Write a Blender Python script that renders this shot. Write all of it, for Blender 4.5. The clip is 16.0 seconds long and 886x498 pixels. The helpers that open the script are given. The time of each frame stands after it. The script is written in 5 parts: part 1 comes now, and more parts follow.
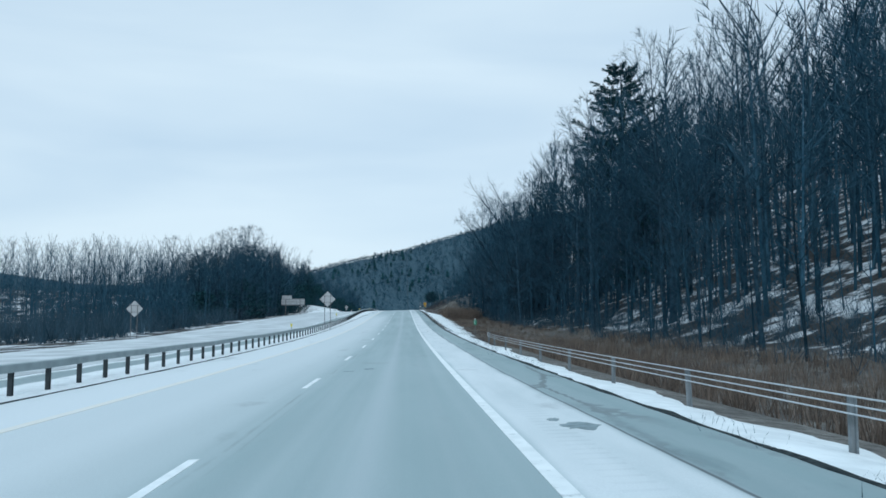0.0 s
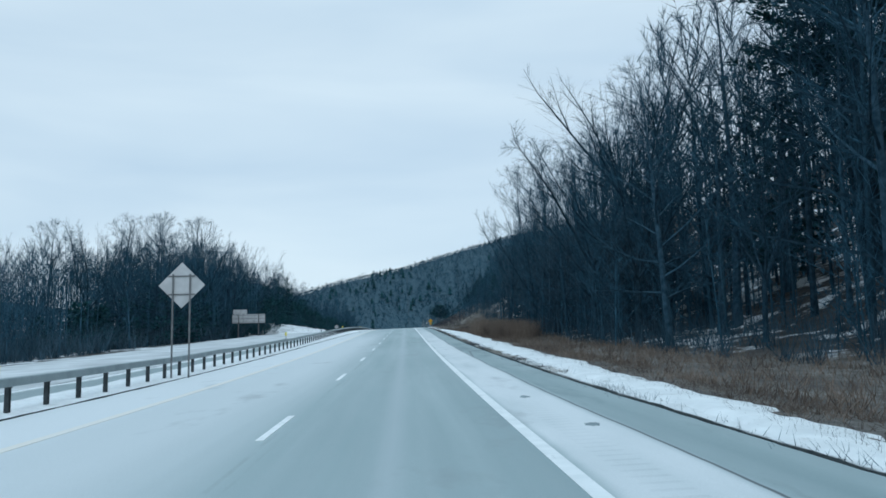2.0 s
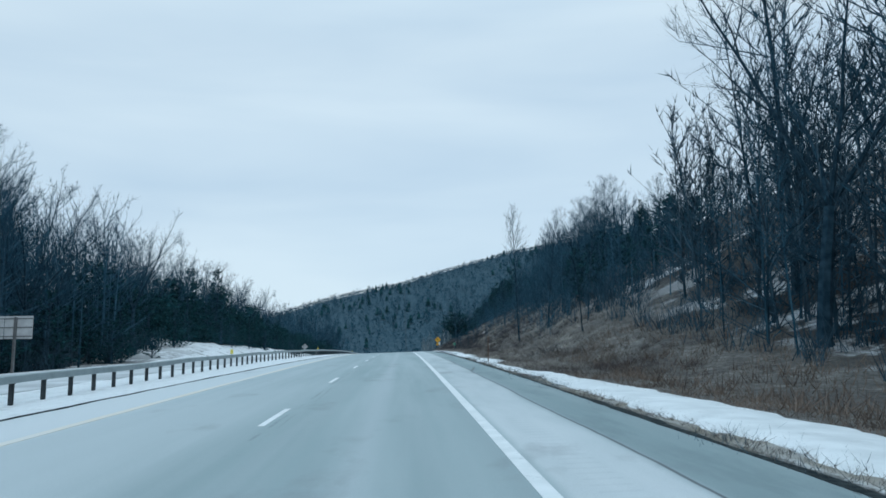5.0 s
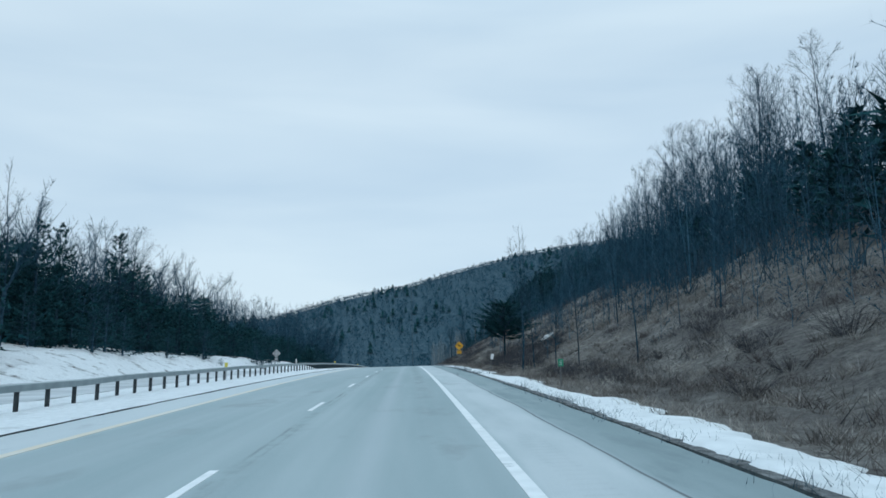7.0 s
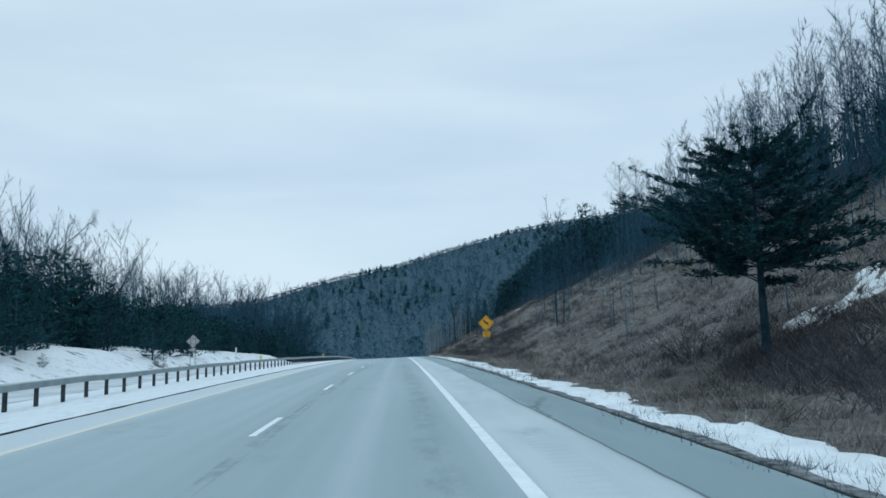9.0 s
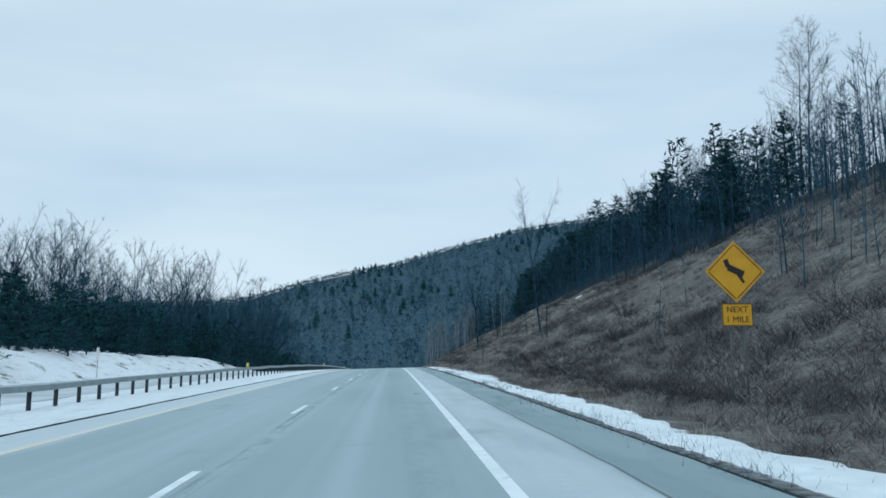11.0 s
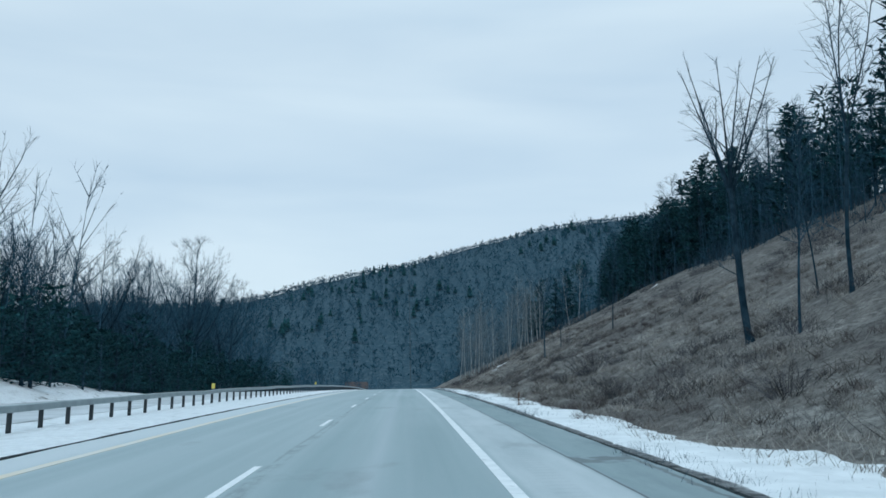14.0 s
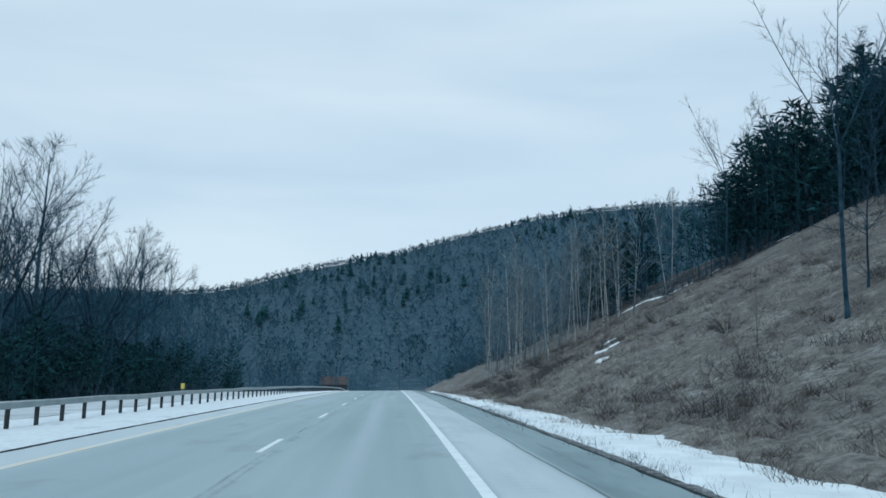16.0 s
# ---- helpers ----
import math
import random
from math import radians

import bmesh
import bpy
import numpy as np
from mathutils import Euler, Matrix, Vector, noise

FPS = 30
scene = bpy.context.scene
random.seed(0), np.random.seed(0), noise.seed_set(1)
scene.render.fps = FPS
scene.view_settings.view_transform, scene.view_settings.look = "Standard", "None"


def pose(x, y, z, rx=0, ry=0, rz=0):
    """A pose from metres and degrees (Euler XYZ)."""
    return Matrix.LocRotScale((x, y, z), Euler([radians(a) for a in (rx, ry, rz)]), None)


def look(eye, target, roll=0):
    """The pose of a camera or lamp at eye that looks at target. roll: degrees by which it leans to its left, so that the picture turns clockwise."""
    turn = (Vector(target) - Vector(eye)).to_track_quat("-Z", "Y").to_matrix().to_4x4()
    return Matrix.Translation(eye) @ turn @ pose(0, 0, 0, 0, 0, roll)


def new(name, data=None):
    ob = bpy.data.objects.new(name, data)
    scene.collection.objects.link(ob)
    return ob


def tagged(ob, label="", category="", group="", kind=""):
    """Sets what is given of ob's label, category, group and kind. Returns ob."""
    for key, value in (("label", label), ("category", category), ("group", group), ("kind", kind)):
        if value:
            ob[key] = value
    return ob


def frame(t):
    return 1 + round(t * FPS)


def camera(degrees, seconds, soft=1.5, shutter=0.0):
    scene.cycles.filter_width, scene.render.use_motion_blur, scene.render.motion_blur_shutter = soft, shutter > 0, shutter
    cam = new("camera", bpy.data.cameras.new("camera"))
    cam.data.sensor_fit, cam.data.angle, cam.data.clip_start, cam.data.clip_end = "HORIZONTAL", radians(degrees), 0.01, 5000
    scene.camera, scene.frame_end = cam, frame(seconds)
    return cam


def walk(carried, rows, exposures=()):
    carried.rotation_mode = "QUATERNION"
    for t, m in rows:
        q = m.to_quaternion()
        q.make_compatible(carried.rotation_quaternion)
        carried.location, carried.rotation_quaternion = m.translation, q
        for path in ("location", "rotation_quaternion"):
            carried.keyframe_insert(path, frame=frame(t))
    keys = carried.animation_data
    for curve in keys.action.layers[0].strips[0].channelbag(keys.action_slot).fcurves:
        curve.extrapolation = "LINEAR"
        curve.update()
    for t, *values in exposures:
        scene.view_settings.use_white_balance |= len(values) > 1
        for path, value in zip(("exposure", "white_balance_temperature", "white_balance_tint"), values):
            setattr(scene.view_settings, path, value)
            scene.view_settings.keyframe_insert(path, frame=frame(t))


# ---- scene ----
cam = camera(60.36, 16.0, soft=1.65)
ROWS = [
    (0, -0.000, -0.000, 1.408, 95.793, 0.397, -2.844),
    (0.5, -0.108, 13.911, 1.444, 96.159, 0.785, -2.980),
    (1, -0.221, 27.820, 1.576, 96.552, 1.187, -2.958),
    (1.5, -0.292, 41.724, 1.744, 96.958, 1.429, -2.805),
    (2, -0.250, 55.623, 1.978, 97.286, 1.450, -2.756),
    (2.5, -0.176, 69.512, 2.265, 97.454, 1.140, -2.811),
    (3, -0.107, 83.387, 2.655, 97.491, 0.964, -3.004),
    (3.5, -0.066, 97.237, 3.083, 97.550, 0.640, -3.305),
    (6, 0.111, 166.305, 5.796, 99.243, 0.918, -2.765),
    (6.5, 0.110, 180.079, 6.285, 99.241, 0.506, -2.658),
    (7, 0.103, 193.820, 6.756, 99.081, 0.357, -2.520),
    (7.5, 0.136, 207.545, 7.153, 98.811, 0.430, -2.515),
    (8, 0.154, 221.262, 7.528, 98.503, 0.670, -2.625),
    (8.5, 0.159, 234.969, 7.880, 98.116, 1.202, -2.875),
    (9, 0.127, 248.671, 8.175, 97.723, 1.420, -3.242),
    (11.5, 0.118, 317.164, 8.937, 98.127, 0.118, -3.708),
    (12, 0.091, 330.902, 9.002, 98.281, 0.184, -3.572),
    (12.5, 0.030, 344.678, 9.014, 98.336, 0.213, -3.466),
    (13, 0.016, 358.488, 9.007, 98.364, 0.200, -3.321),
    (13.5, 0.000, 372.321, 8.964, 98.471, 0.047, -3.092),
    (14, -0.010, 386.173, 8.915, 98.542, -0.292, -2.823),
    (14.5, 0.018, 400.042, 8.789, 98.550, -0.597, -2.623),
    (15, 0.086, 413.936, 8.591, 98.496, -0.788, -2.715),
    (15.5, 0.150, 427.843, 8.368, 98.312, -0.850, -3.094),
    (16, 0.178, 441.755, 8.100, 98.140, -0.939, -3.691),
]
walk(cam, [(r[0], pose(*r[1:])) for r in ROWS], exposures=[(0.0, 0.08, 6280, 8.0), (3.5, 0.0, 6280, 8.0), (16.0, 0.0, 6280, 8.0)])

# ---------------------------------------------------------------- light
world = bpy.data.worlds.new("overcast_sky")
scene.world = world
world.use_nodes = True
wn, wl = world.node_tree.nodes, world.node_tree.links
wn.clear()
w_out = wn.new("ShaderNodeOutputWorld")
w_bg = wn.new("ShaderNodeBackground")
w_sky = wn.new("ShaderNodeTexSky")
w_sky.sky_type, w_sky.sun_disc = "NISHITA", False
w_sky.sun_elevation, w_sky.sun_rotation = radians(28), radians(200)
w_skys = wn.new("ShaderNodeVectorMath")
w_skys.operation = "SCALE"
w_skys.inputs["Scale"].default_value = 0.10
w_tc = wn.new("ShaderNodeTexCoord")
w_sep = wn.new("ShaderNodeSeparateXYZ")
w_map = wn.new("ShaderNodeMapping")
w_map.inputs["Scale"].default_value = (1.2, 1.2, 6.0)
w_noise = wn.new("ShaderNodeTexNoise")
w_noise.inputs["Scale"].default_value = 1.5
w_noise.inputs["Detail"].default_value = 4.0
w_noise.inputs["Roughness"].default_value = 0.45
w_noise.inputs["Distortion"].default_value = 0.3
w_ramp = wn.new("ShaderNodeValToRGB")
w_ramp.color_ramp.elements[0].position = 0.33
w_ramp.color_ramp.elements[0].color = (0.55, 0.70, 0.835, 1)
w_ramp.color_ramp.elements[1].position = 0.68
w_ramp.color_ramp.elements[1].color = (0.70, 0.835, 0.93, 1)
w_mix = wn.new("ShaderNodeMixRGB")
w_mix.inputs["Fac"].default_value = 0.90
wl.new(w_tc.outputs["Generated"], w_map.inputs["Vector"])
wl.new(w_map.outputs["Vector"], w_noise.inputs["Vector"])
wl.new(w_noise.outputs["Fac"], w_ramp.inputs["Fac"])
wl.new(w_sky.outputs["Color"], w_skys.inputs[0])
wl.new(w_skys.outputs["Vector"], w_mix.inputs["Color1"])
wl.new(w_ramp.outputs["Color"], w_mix.inputs["Color2"])
w_up = wn.new("ShaderNodeMapRange")
w_up.interpolation_type = "SMOOTHSTEP"
w_up.inputs["From Min"].default_value, w_up.inputs["From Max"].default_value = 0.38, 0.95
wl.new(w_tc.outputs["Generated"], w_sep.inputs[0])
wl.new(w_sep.outputs["Z"], w_up.inputs["Value"])
w_zen = wn.new("ShaderNodeMixRGB")
w_zen.inputs["Color2"].default_value = (0.675, 0.985, 1.21, 1)
wl.new(w_up.outputs["Result"], w_zen.inputs["Fac"])
wl.new(w_mix.outputs["Color"], w_zen.inputs["Color1"])
wl.new(w_zen.outputs["Color"], w_bg.inputs["Color"])
w_bg.inputs["Strength"].default_value = 1.0
wl.new(w_bg.outputs["Background"], w_out.inputs["Surface"])

sun_data = bpy.data.lights.new("sun", "SUN")
sun_data.energy, sun_data.angle, sun_data.color = 0.5, radians(30), (1.0, 0.98, 0.95)
sun = new("sun", sun_data)
sun.matrix_world = look((0, 0, 100), (-30, 80, 0)) 

# ---------------------------------------------------------------- materials


def material(name, c1, c2, scale=3.0, rough=0.85, bump=0.3, bscale=None, metal=0.0, c3=None, c3_scale=0.4, c3_at=(0.5, 0.62), spread=0.0, isle=0.0, gloss=0.5):
    """Two-tone noise, an optional third colour in larger patches, fine relief."""
    m = bpy.data.materials.new(name)
    m.use_nodes = True
    n, l = m.node_tree.nodes, m.node_tree.links
    b = n["Principled BSDF"]
    b.inputs["Roughness"].default_value, b.inputs["Metallic"].default_value = rough, metal
    b.inputs["Specular IOR Level"].default_value = gloss
    tc = n.new("ShaderNodeNewGeometry")
    n1 = n.new("ShaderNodeTexNoise")
    n1.inputs["Scale"].default_value, n1.inputs["Detail"].default_value = scale, 5
    l.new(tc.outputs["Position"], n1.inputs["Vector"])
    r1 = n.new("ShaderNodeValToRGB")
    r1.color_ramp.elements[0].position, r1.color_ramp.elements[1].position = 0.35, 0.65
    r1.color_ramp.elements[0].color, r1.color_ramp.elements[1].color = (*c1, 1), (*c2, 1)
    l.new(n1.outputs["Fac"], r1.inputs["Fac"])
    col = r1.outputs["Color"]
    if c3:
        n3 = n.new("ShaderNodeTexNoise")
        n3.inputs["Scale"].default_value, n3.inputs["Detail"].default_value = c3_scale, 6
        n3.inputs["Roughness"].default_value = 0.65
        l.new(tc.outputs["Position"], n3.inputs["Vector"])
        r3 = n.new("ShaderNodeValToRGB")
        r3.color_ramp.elements[0].position, r3.color_ramp.elements[1].position = c3_at
        l.new(n3.outputs["Fac"], r3.inputs["Fac"])
        mx = n.new("ShaderNodeMixRGB")
        mx.inputs["Color2"].default_value = (*c3, 1)
        l.new(r3.outputs["Color"], mx.inputs["Fac"])
        l.new(col, mx.inputs["Color1"])
        col = mx.outputs["Color"]
    if spread or isle:
        oi = tc if isle else n.new("ShaderNodeObjectInfo")
        spread = spread or isle
        hs = n.new("ShaderNodeHueSaturation")
        mr = n.new("ShaderNodeMapRange")
        mr.inputs["To Min"].default_value, mr.inputs["To Max"].default_value = 1 - spread, 1 + spread
        l.new(oi.outputs["Random Per Island" if isle else "Random"], mr.inputs["Value"])
        l.new(mr.outputs["Result"], hs.inputs["Value"])
        l.new(col, hs.inputs["Color"])
        col = hs.outputs["Color"]
    l.new(col, b.inputs["Base Color"])
    if bump:
        nb = n.new("ShaderNodeTexNoise")
        nb.inputs["Scale"].default_value, nb.inputs["Detail"].default_value = bscale or scale * 4, 6
        l.new(tc.outputs["Position"], nb.inputs["Vector"])
        bp = n.new("ShaderNodeBump")
        bp.inputs["Strength"].default_value, bp.inputs["Distance"].default_value = bump, 0.05
        l.new(nb.outputs["Fac"], bp.inputs["Height"])
        l.new(bp.outputs["Normal"], b.inputs["Normal"])
    return m


class Graph:
    """Short hand for node graphs."""

    def __init__(self, name, gloss=0.5):
        self.m = bpy.data.materials.new(name)
        self.m.use_nodes = True
        self.n, self.l = self.m.node_tree.nodes, self.m.node_tree.links
        self.b = self.n["Principled BSDF"]
        self.b.inputs["Specular IOR Level"].default_value = gloss
        self.pos = self.n.new("ShaderNodeNewGeometry").outputs["Position"]
        sx = self.n.new("ShaderNodeSeparateXYZ")
        self.l.new(self.pos, sx.inputs[0])
        self.x, self.y, self.z = sx.outputs

    def noise(self, scale, detail=5, stretch=(1, 1, 1), rough=0.55, lo=0.35, hi=0.65):
        mp = self.n.new("ShaderNodeMapping")
        mp.inputs["Scale"].default_value = stretch
        self.l.new(self.pos, mp.inputs["Vector"])
        t = self.n.new("ShaderNodeTexNoise")
        t.inputs["Scale"].default_value, t.inputs["Detail"].default_value, t.inputs["Roughness"].default_value = scale, detail, rough
        self.l.new(mp.outputs["Vector"], t.inputs["Vector"])
        return self.rng(t.outputs["Fac"], lo, hi)

    def rng(self, v, a, b, c=0.0, d=1.0, smooth=False):
        r = self.n.new("ShaderNodeMapRange")
        if smooth:
            r.interpolation_type = "SMOOTHSTEP"
        self.l.new(v, r.inputs["Value"])
        for k, q in zip(("From Min", "From Max", "To Min", "To Max"), (a, b, c, d)):
            r.inputs[k].default_value = q
        return r.outputs["Result"]

    def op(self, kind, a, b):
        r = self.n.new("ShaderNodeMath")
        r.operation = kind
        for i, q in enumerate((a, b)):
            if isinstance(q, (int, float)):
                r.inputs[i].default_value = q
            else:
                self.l.new(q, r.inputs[i])
        return r.outputs[0]

    def mix(self, fac, a, b):
        r = self.n.new("ShaderNodeMixRGB")
        for k, q in zip(("Fac", "Color1", "Color2"), (fac, a, b)):
            if isinstance(q, tuple):
                r.inputs[k].default_value = (*q, 1)
            elif isinstance(q, (int, float)):
                r.inputs[k].default_value = q
            else:
                self.l.new(q, r.inputs[k])
        return r.outputs["Color"]

    def band(self, centre, half, soft, wobble=None, amp=0.0):
        """1 inside a strip along the road, 0 outside."""
        x = self.x if wobble is None else self.op("ADD", self.x, self.op("MULTIPLY", self.op("SUBTRACT", wobble, 0.5), amp))
        d = self.op("ABSOLUTE", self.op("SUBTRACT", x, centre), 0)
        return self.rng(d, half - soft, half + soft, 1.0, 0.0, True)

    def finish(self, col, rough, height=None, strength=0.2, distance=0.02):
        self.l.new(col, self.b.inputs["Base Color"])
        if isinstance(rough, float):
            self.b.inputs["Roughness"].default_value = rough
        else:
            self.l.new(rough, self.b.inputs["Roughness"])
        if height is not None:
            bp = self.n.new("ShaderNodeBump")
            bp.inputs["Strength"].default_value, bp.inputs["Distance"].default_value = strength, distance
            self.l.new(height, bp.inputs["Height"])
            self.l.new(bp.outputs["Normal"], self.b.inputs["Normal"])
        return self.m


XD, XE, XY = -2.315, 1.345, -5.975  # lane dashes, edge line, yellow line
CS = 0.0209  # cross fall, down to the median


def road_material():
    """Salt-greyed asphalt: paler between the wheel tracks, dry snow blown over the shoulders."""
    g = Graph("salted_asphalt")
    streak = g.noise(1.0, 4, (3.0, 0.012, 1), lo=0.3, hi=0.7)
    patch = g.noise(0.25, 5, (1, 0.25, 1))
    grain = g.noise(60, 3)
    blot = g.noise(0.55, 5, (1, 0.45, 1), rough=0.6, lo=0.60, hi=0.70)
    col = g.mix(patch, (0.250, 0.335, 0.345), (0.318, 0.396, 0.406))
    col = g.mix(g.op("MULTIPLY", streak, 0.5), col, (0.34, 0.395, 0.41))
    soft = g.noise(1.0, 3, (0.9, 0.006, 1), lo=0.42, hi=0.66)
    col = g.mix(g.op("MULTIPLY", soft, 0.55), col, (0.44, 0.505, 0.515))
    damp = g.noise(1.0, 4, (0.7, 0.02, 1), lo=0.55, hi=0.72)
    col = g.mix(g.op("MULTIPLY", damp, 0.4), col, (0.205, 0.285, 0.295))
    centre = g.band(-0.45, 0.16, 0.2)
    col = g.mix(g.op("MULTIPLY", centre, 0.55), col, (0.44, 0.49, 0.51))
    left = g.op("MULTIPLY", g.rng(g.x, -2.0, -4.6, 0.0, 0.6, True), g.rng(g.y, 120, 210, 1.0, 0.3))
    col = g.mix(left, col, (0.48, 0.535, 0.555))
    wob = g.noise(0.5, 4, (1, 0.3, 1), lo=0.2, hi=0.8)
    film = g.band(-7.7, 1.75, 0.3, wob, 0.5)
    col = g.mix(g.op("MULTIPLY", film, g.op("ADD", 0.55, g.op("MULTIPLY", g.rng(g.y, 120, 175, 1.0, 0.0), 0.3))), col, (0.74, 0.75, 0.76))
    early = g.rng(g.y, 120, 175, 1.0, 0.0, True)
    dust = g.op("MULTIPLY", early, g.rng(g.x, -1.6, -4.2, 0.0, 0.6, True))
    col = g.mix(dust, col, (0.70, 0.71, 0.72))
    film2 = g.band(2.05, 0.62, 0.12, wob, 0.25)
    thin = g.noise(1.2, 6, (1, 0.2, 1), lo=0.25, hi=0.6)
    col = g.mix(g.op("MULTIPLY", film2, g.op("ADD", g.rng(thin, 0, 1, 0.22, 0.52), g.op("MULTIPLY", early, 0.4))), col, (0.74, 0.75, 0.76))
    wave = g.op("SINE", g.op("MULTIPLY", g.y, 2 * math.pi / 0.30), 0.0)
    ribs = g.op("MULTIPLY", g.rng(wave, 0.3, 0.9), g.band(1.98, 0.2, 0.03))
    col = g.mix(g.op("MULTIPLY", ribs, g.rng(thin, 0, 1, 0.2, 0.06)), col, (0.22, 0.25, 0.27))
    scuff = g.op("MULTIPLY", g.band(0.55, 0.22, 0.16, wob, 0.3), g.op("MULTIPLY", g.rng(g.y, 205, 228), g.rng(g.y, 350, 275)))
    scuff = g.op("MULTIPLY", scuff, g.noise(1.6, 7, (1, 0.35, 1), rough=0.75, lo=0.44, hi=0.60))
    col = g.mix(g.op("MULTIPLY", scuff, 0.5), col, (0.15, 0.185, 0.20))
    col = g.mix(g.op("MULTIPLY", blot, 0.35), col, (0.17, 0.185, 0.20))
    outer = g.band(3.32, 0.55, 0.06)
    col = g.mix(g.op("MULTIPLY", g.op("MULTIPLY", outer, g.rng(early, 0, 1, 1.0, 0.55)), g.rng(thin, 0, 1, 0.75, 0.35)), col, (0.155, 0.222, 0.233))
    wet = g.noise(0.8, 6, (1, 0.22, 1), rough=0.65, lo=0.52, hi=0.68)
    col = g.mix(g.op("MULTIPLY", g.op("MULTIPLY", outer, wet), 0.5), col, (0.10, 0.155, 0.165))
    crack = g.n.new("ShaderNodeTexVoronoi")
    crack.feature = "DISTANCE_TO_EDGE"
    crack.inputs["Scale"].default_value = 0.42
    cmap = g.n.new("ShaderNodeMapping")
    cmap.inputs["Scale"].default_value = (0.75, 0.11, 1)
    cadd = g.n.new("ShaderNodeMixRGB")
    cadd.inputs["Fac"].default_value = 0.12
    cn = g.n.new("ShaderNodeTexNoise")
    cn.inputs["Scale"].default_value = 3.0
    g.l.new(g.pos, cn.inputs["Vector"])
    g.l.new(g.pos, cmap.inputs["Vector"])
    g.l.new(cmap.outputs["Vector"], cadd.inputs["Color1"])
    g.l.new(cn.outputs["Color"], cadd.inputs["Color2"])
    g.l.new(cadd.outputs["Color"], crack.inputs["Vector"])
    line = g.rng(crack.outputs["Distance"], 0.006, 0.014, 1.0, 0.0)
    line = g.op("MULTIPLY", line, g.band(3.25, 0.55, 0.1))
    line = g.op("MULTIPLY", line, g.noise(0.15, 4, (1, 0.4, 1), lo=0.46, hi=0.52))
    col = g.mix(g.op("MULTIPLY", line, 0.6), col, (0.06, 0.065, 0.07))
    seam = g.band(2.72, 0.022, 0.014, wob, 0.16)
    col = g.mix(g.op("MULTIPLY", seam, 0.85), col, (0.06, 0.07, 0.08))
    joint = g.op("MAXIMUM", g.band(XD + 0.17, 0.030, 0.02, wob, 0.16), g.op("MULTIPLY", g.band(XD + 0.33, 0.015, 0.02, wob, 0.16), 0.7))
    smudge = g.op("MULTIPLY", g.band(XD + 0.27, 0.10, 0.10, wob, 0.3), g.op("MULTIPLY", g.noise(2.2, 6, (1, 0.5, 1), rough=0.75, lo=0.46, hi=0.60), g.rng(g.y, 150, 240, 0.0, 0.5)))
    col = g.mix(smudge, col, (0.13, 0.155, 0.17))
    joint = g.op("MULTIPLY", joint, g.noise(0.7, 6, (1, 0.35, 1), rough=0.7, lo=0.45, hi=0.62))
    col = g.mix(g.op("MULTIPLY", joint, g.op("MULTIPLY", g.rng(thin, 0, 1, 0.35, 0.85), g.rng(g.y, 80, 160, 0.5, 1.0))), col, (0.10, 0.11, 0.12))
    col = g.mix(g.op("MULTIPLY", grain, 0.12), col, (0.12, 0.12, 0.12))
    return g.finish(col, 0.62, grain, 0.15, 0.01)


M_ROAD = road_material()
M_EDGE = material("dark_pavement_edge", (0.014, 0.021, 0.024), (0.050, 0.060, 0.062), 9.0, 0.95, 0.6, 25, gloss=0.1)
M_OPP = material("snow_dusted_asphalt", (0.40, 0.41, 0.42), (0.62, 0.63, 0.64), 0.35, 0.7, 0.1, 20)
M_WHITE = material("worn_white_paint", (0.74, 0.75, 0.75), (0.86, 0.86, 0.86), 3.0, 0.6, 0.1, 40, c3=(0.4, 0.41, 0.42), c3_scale=5, c3_at=(0.6, 0.75))
def yellow_paint():
    """Faded yellow paint, dusted white where dry snow lies on the pavement."""
    g = Graph("worn_yellow_paint")
    col = g.mix(g.noise(1.2, 5), (0.71, 0.59, 0.43), (0.69, 0.63, 0.53))
    worn = g.noise(0.6, 6, (1, 0.6, 1), rough=0.65, lo=0.42, hi=0.64)
    col = g.mix(g.op("MULTIPLY", worn, 0.85), col, (0.66, 0.65, 0.61))
    col = g.mix(g.rng(g.y, 90, 200, 0.72, 0.15), col, (0.74, 0.71, 0.68))
    return g.finish(col, 0.6, g.noise(40, 3), 0.1, 0.01)


M_YELLOW = yellow_paint()
M_SNOW = material("old_snow", (0.72, 0.73, 0.735), (0.86, 0.865, 0.87), 1.6, 0.65, 0.8, 7.0, c3=(0.46, 0.44, 0.42), c3_scale=2.2, c3_at=(0.62, 0.80))
M_STEEL = material("galvanised_steel", (0.25, 0.30, 0.315), (0.33, 0.385, 0.40), 2.0, 0.45, 0.1, 30, metal=0.4)
M_SPOT = material("worn_dark_asphalt", (0.17, 0.212, 0.228), (0.27, 0.33, 0.347), 7.0, 0.8, 0.4, 40)
M_CPOST = material("weathered_rail_post", (0.12, 0.14, 0.15), (0.21, 0.232, 0.245), 5.0, 0.7, 0.2, 30)
M_CABLE = material("bright_steel_cable", (0.50, 0.52, 0.54), (0.60, 0.62, 0.64), 6.0, 0.5, 0, metal=0.3)
M_POST = material("weathered_steel_post", (0.016, 0.024, 0.029), (0.036, 0.046, 0.052), 5.0, 0.7, 0.2, 30)
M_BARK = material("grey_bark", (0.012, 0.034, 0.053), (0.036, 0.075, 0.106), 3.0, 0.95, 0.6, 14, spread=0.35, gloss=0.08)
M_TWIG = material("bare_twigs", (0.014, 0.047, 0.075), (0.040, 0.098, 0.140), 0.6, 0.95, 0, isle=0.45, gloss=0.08)
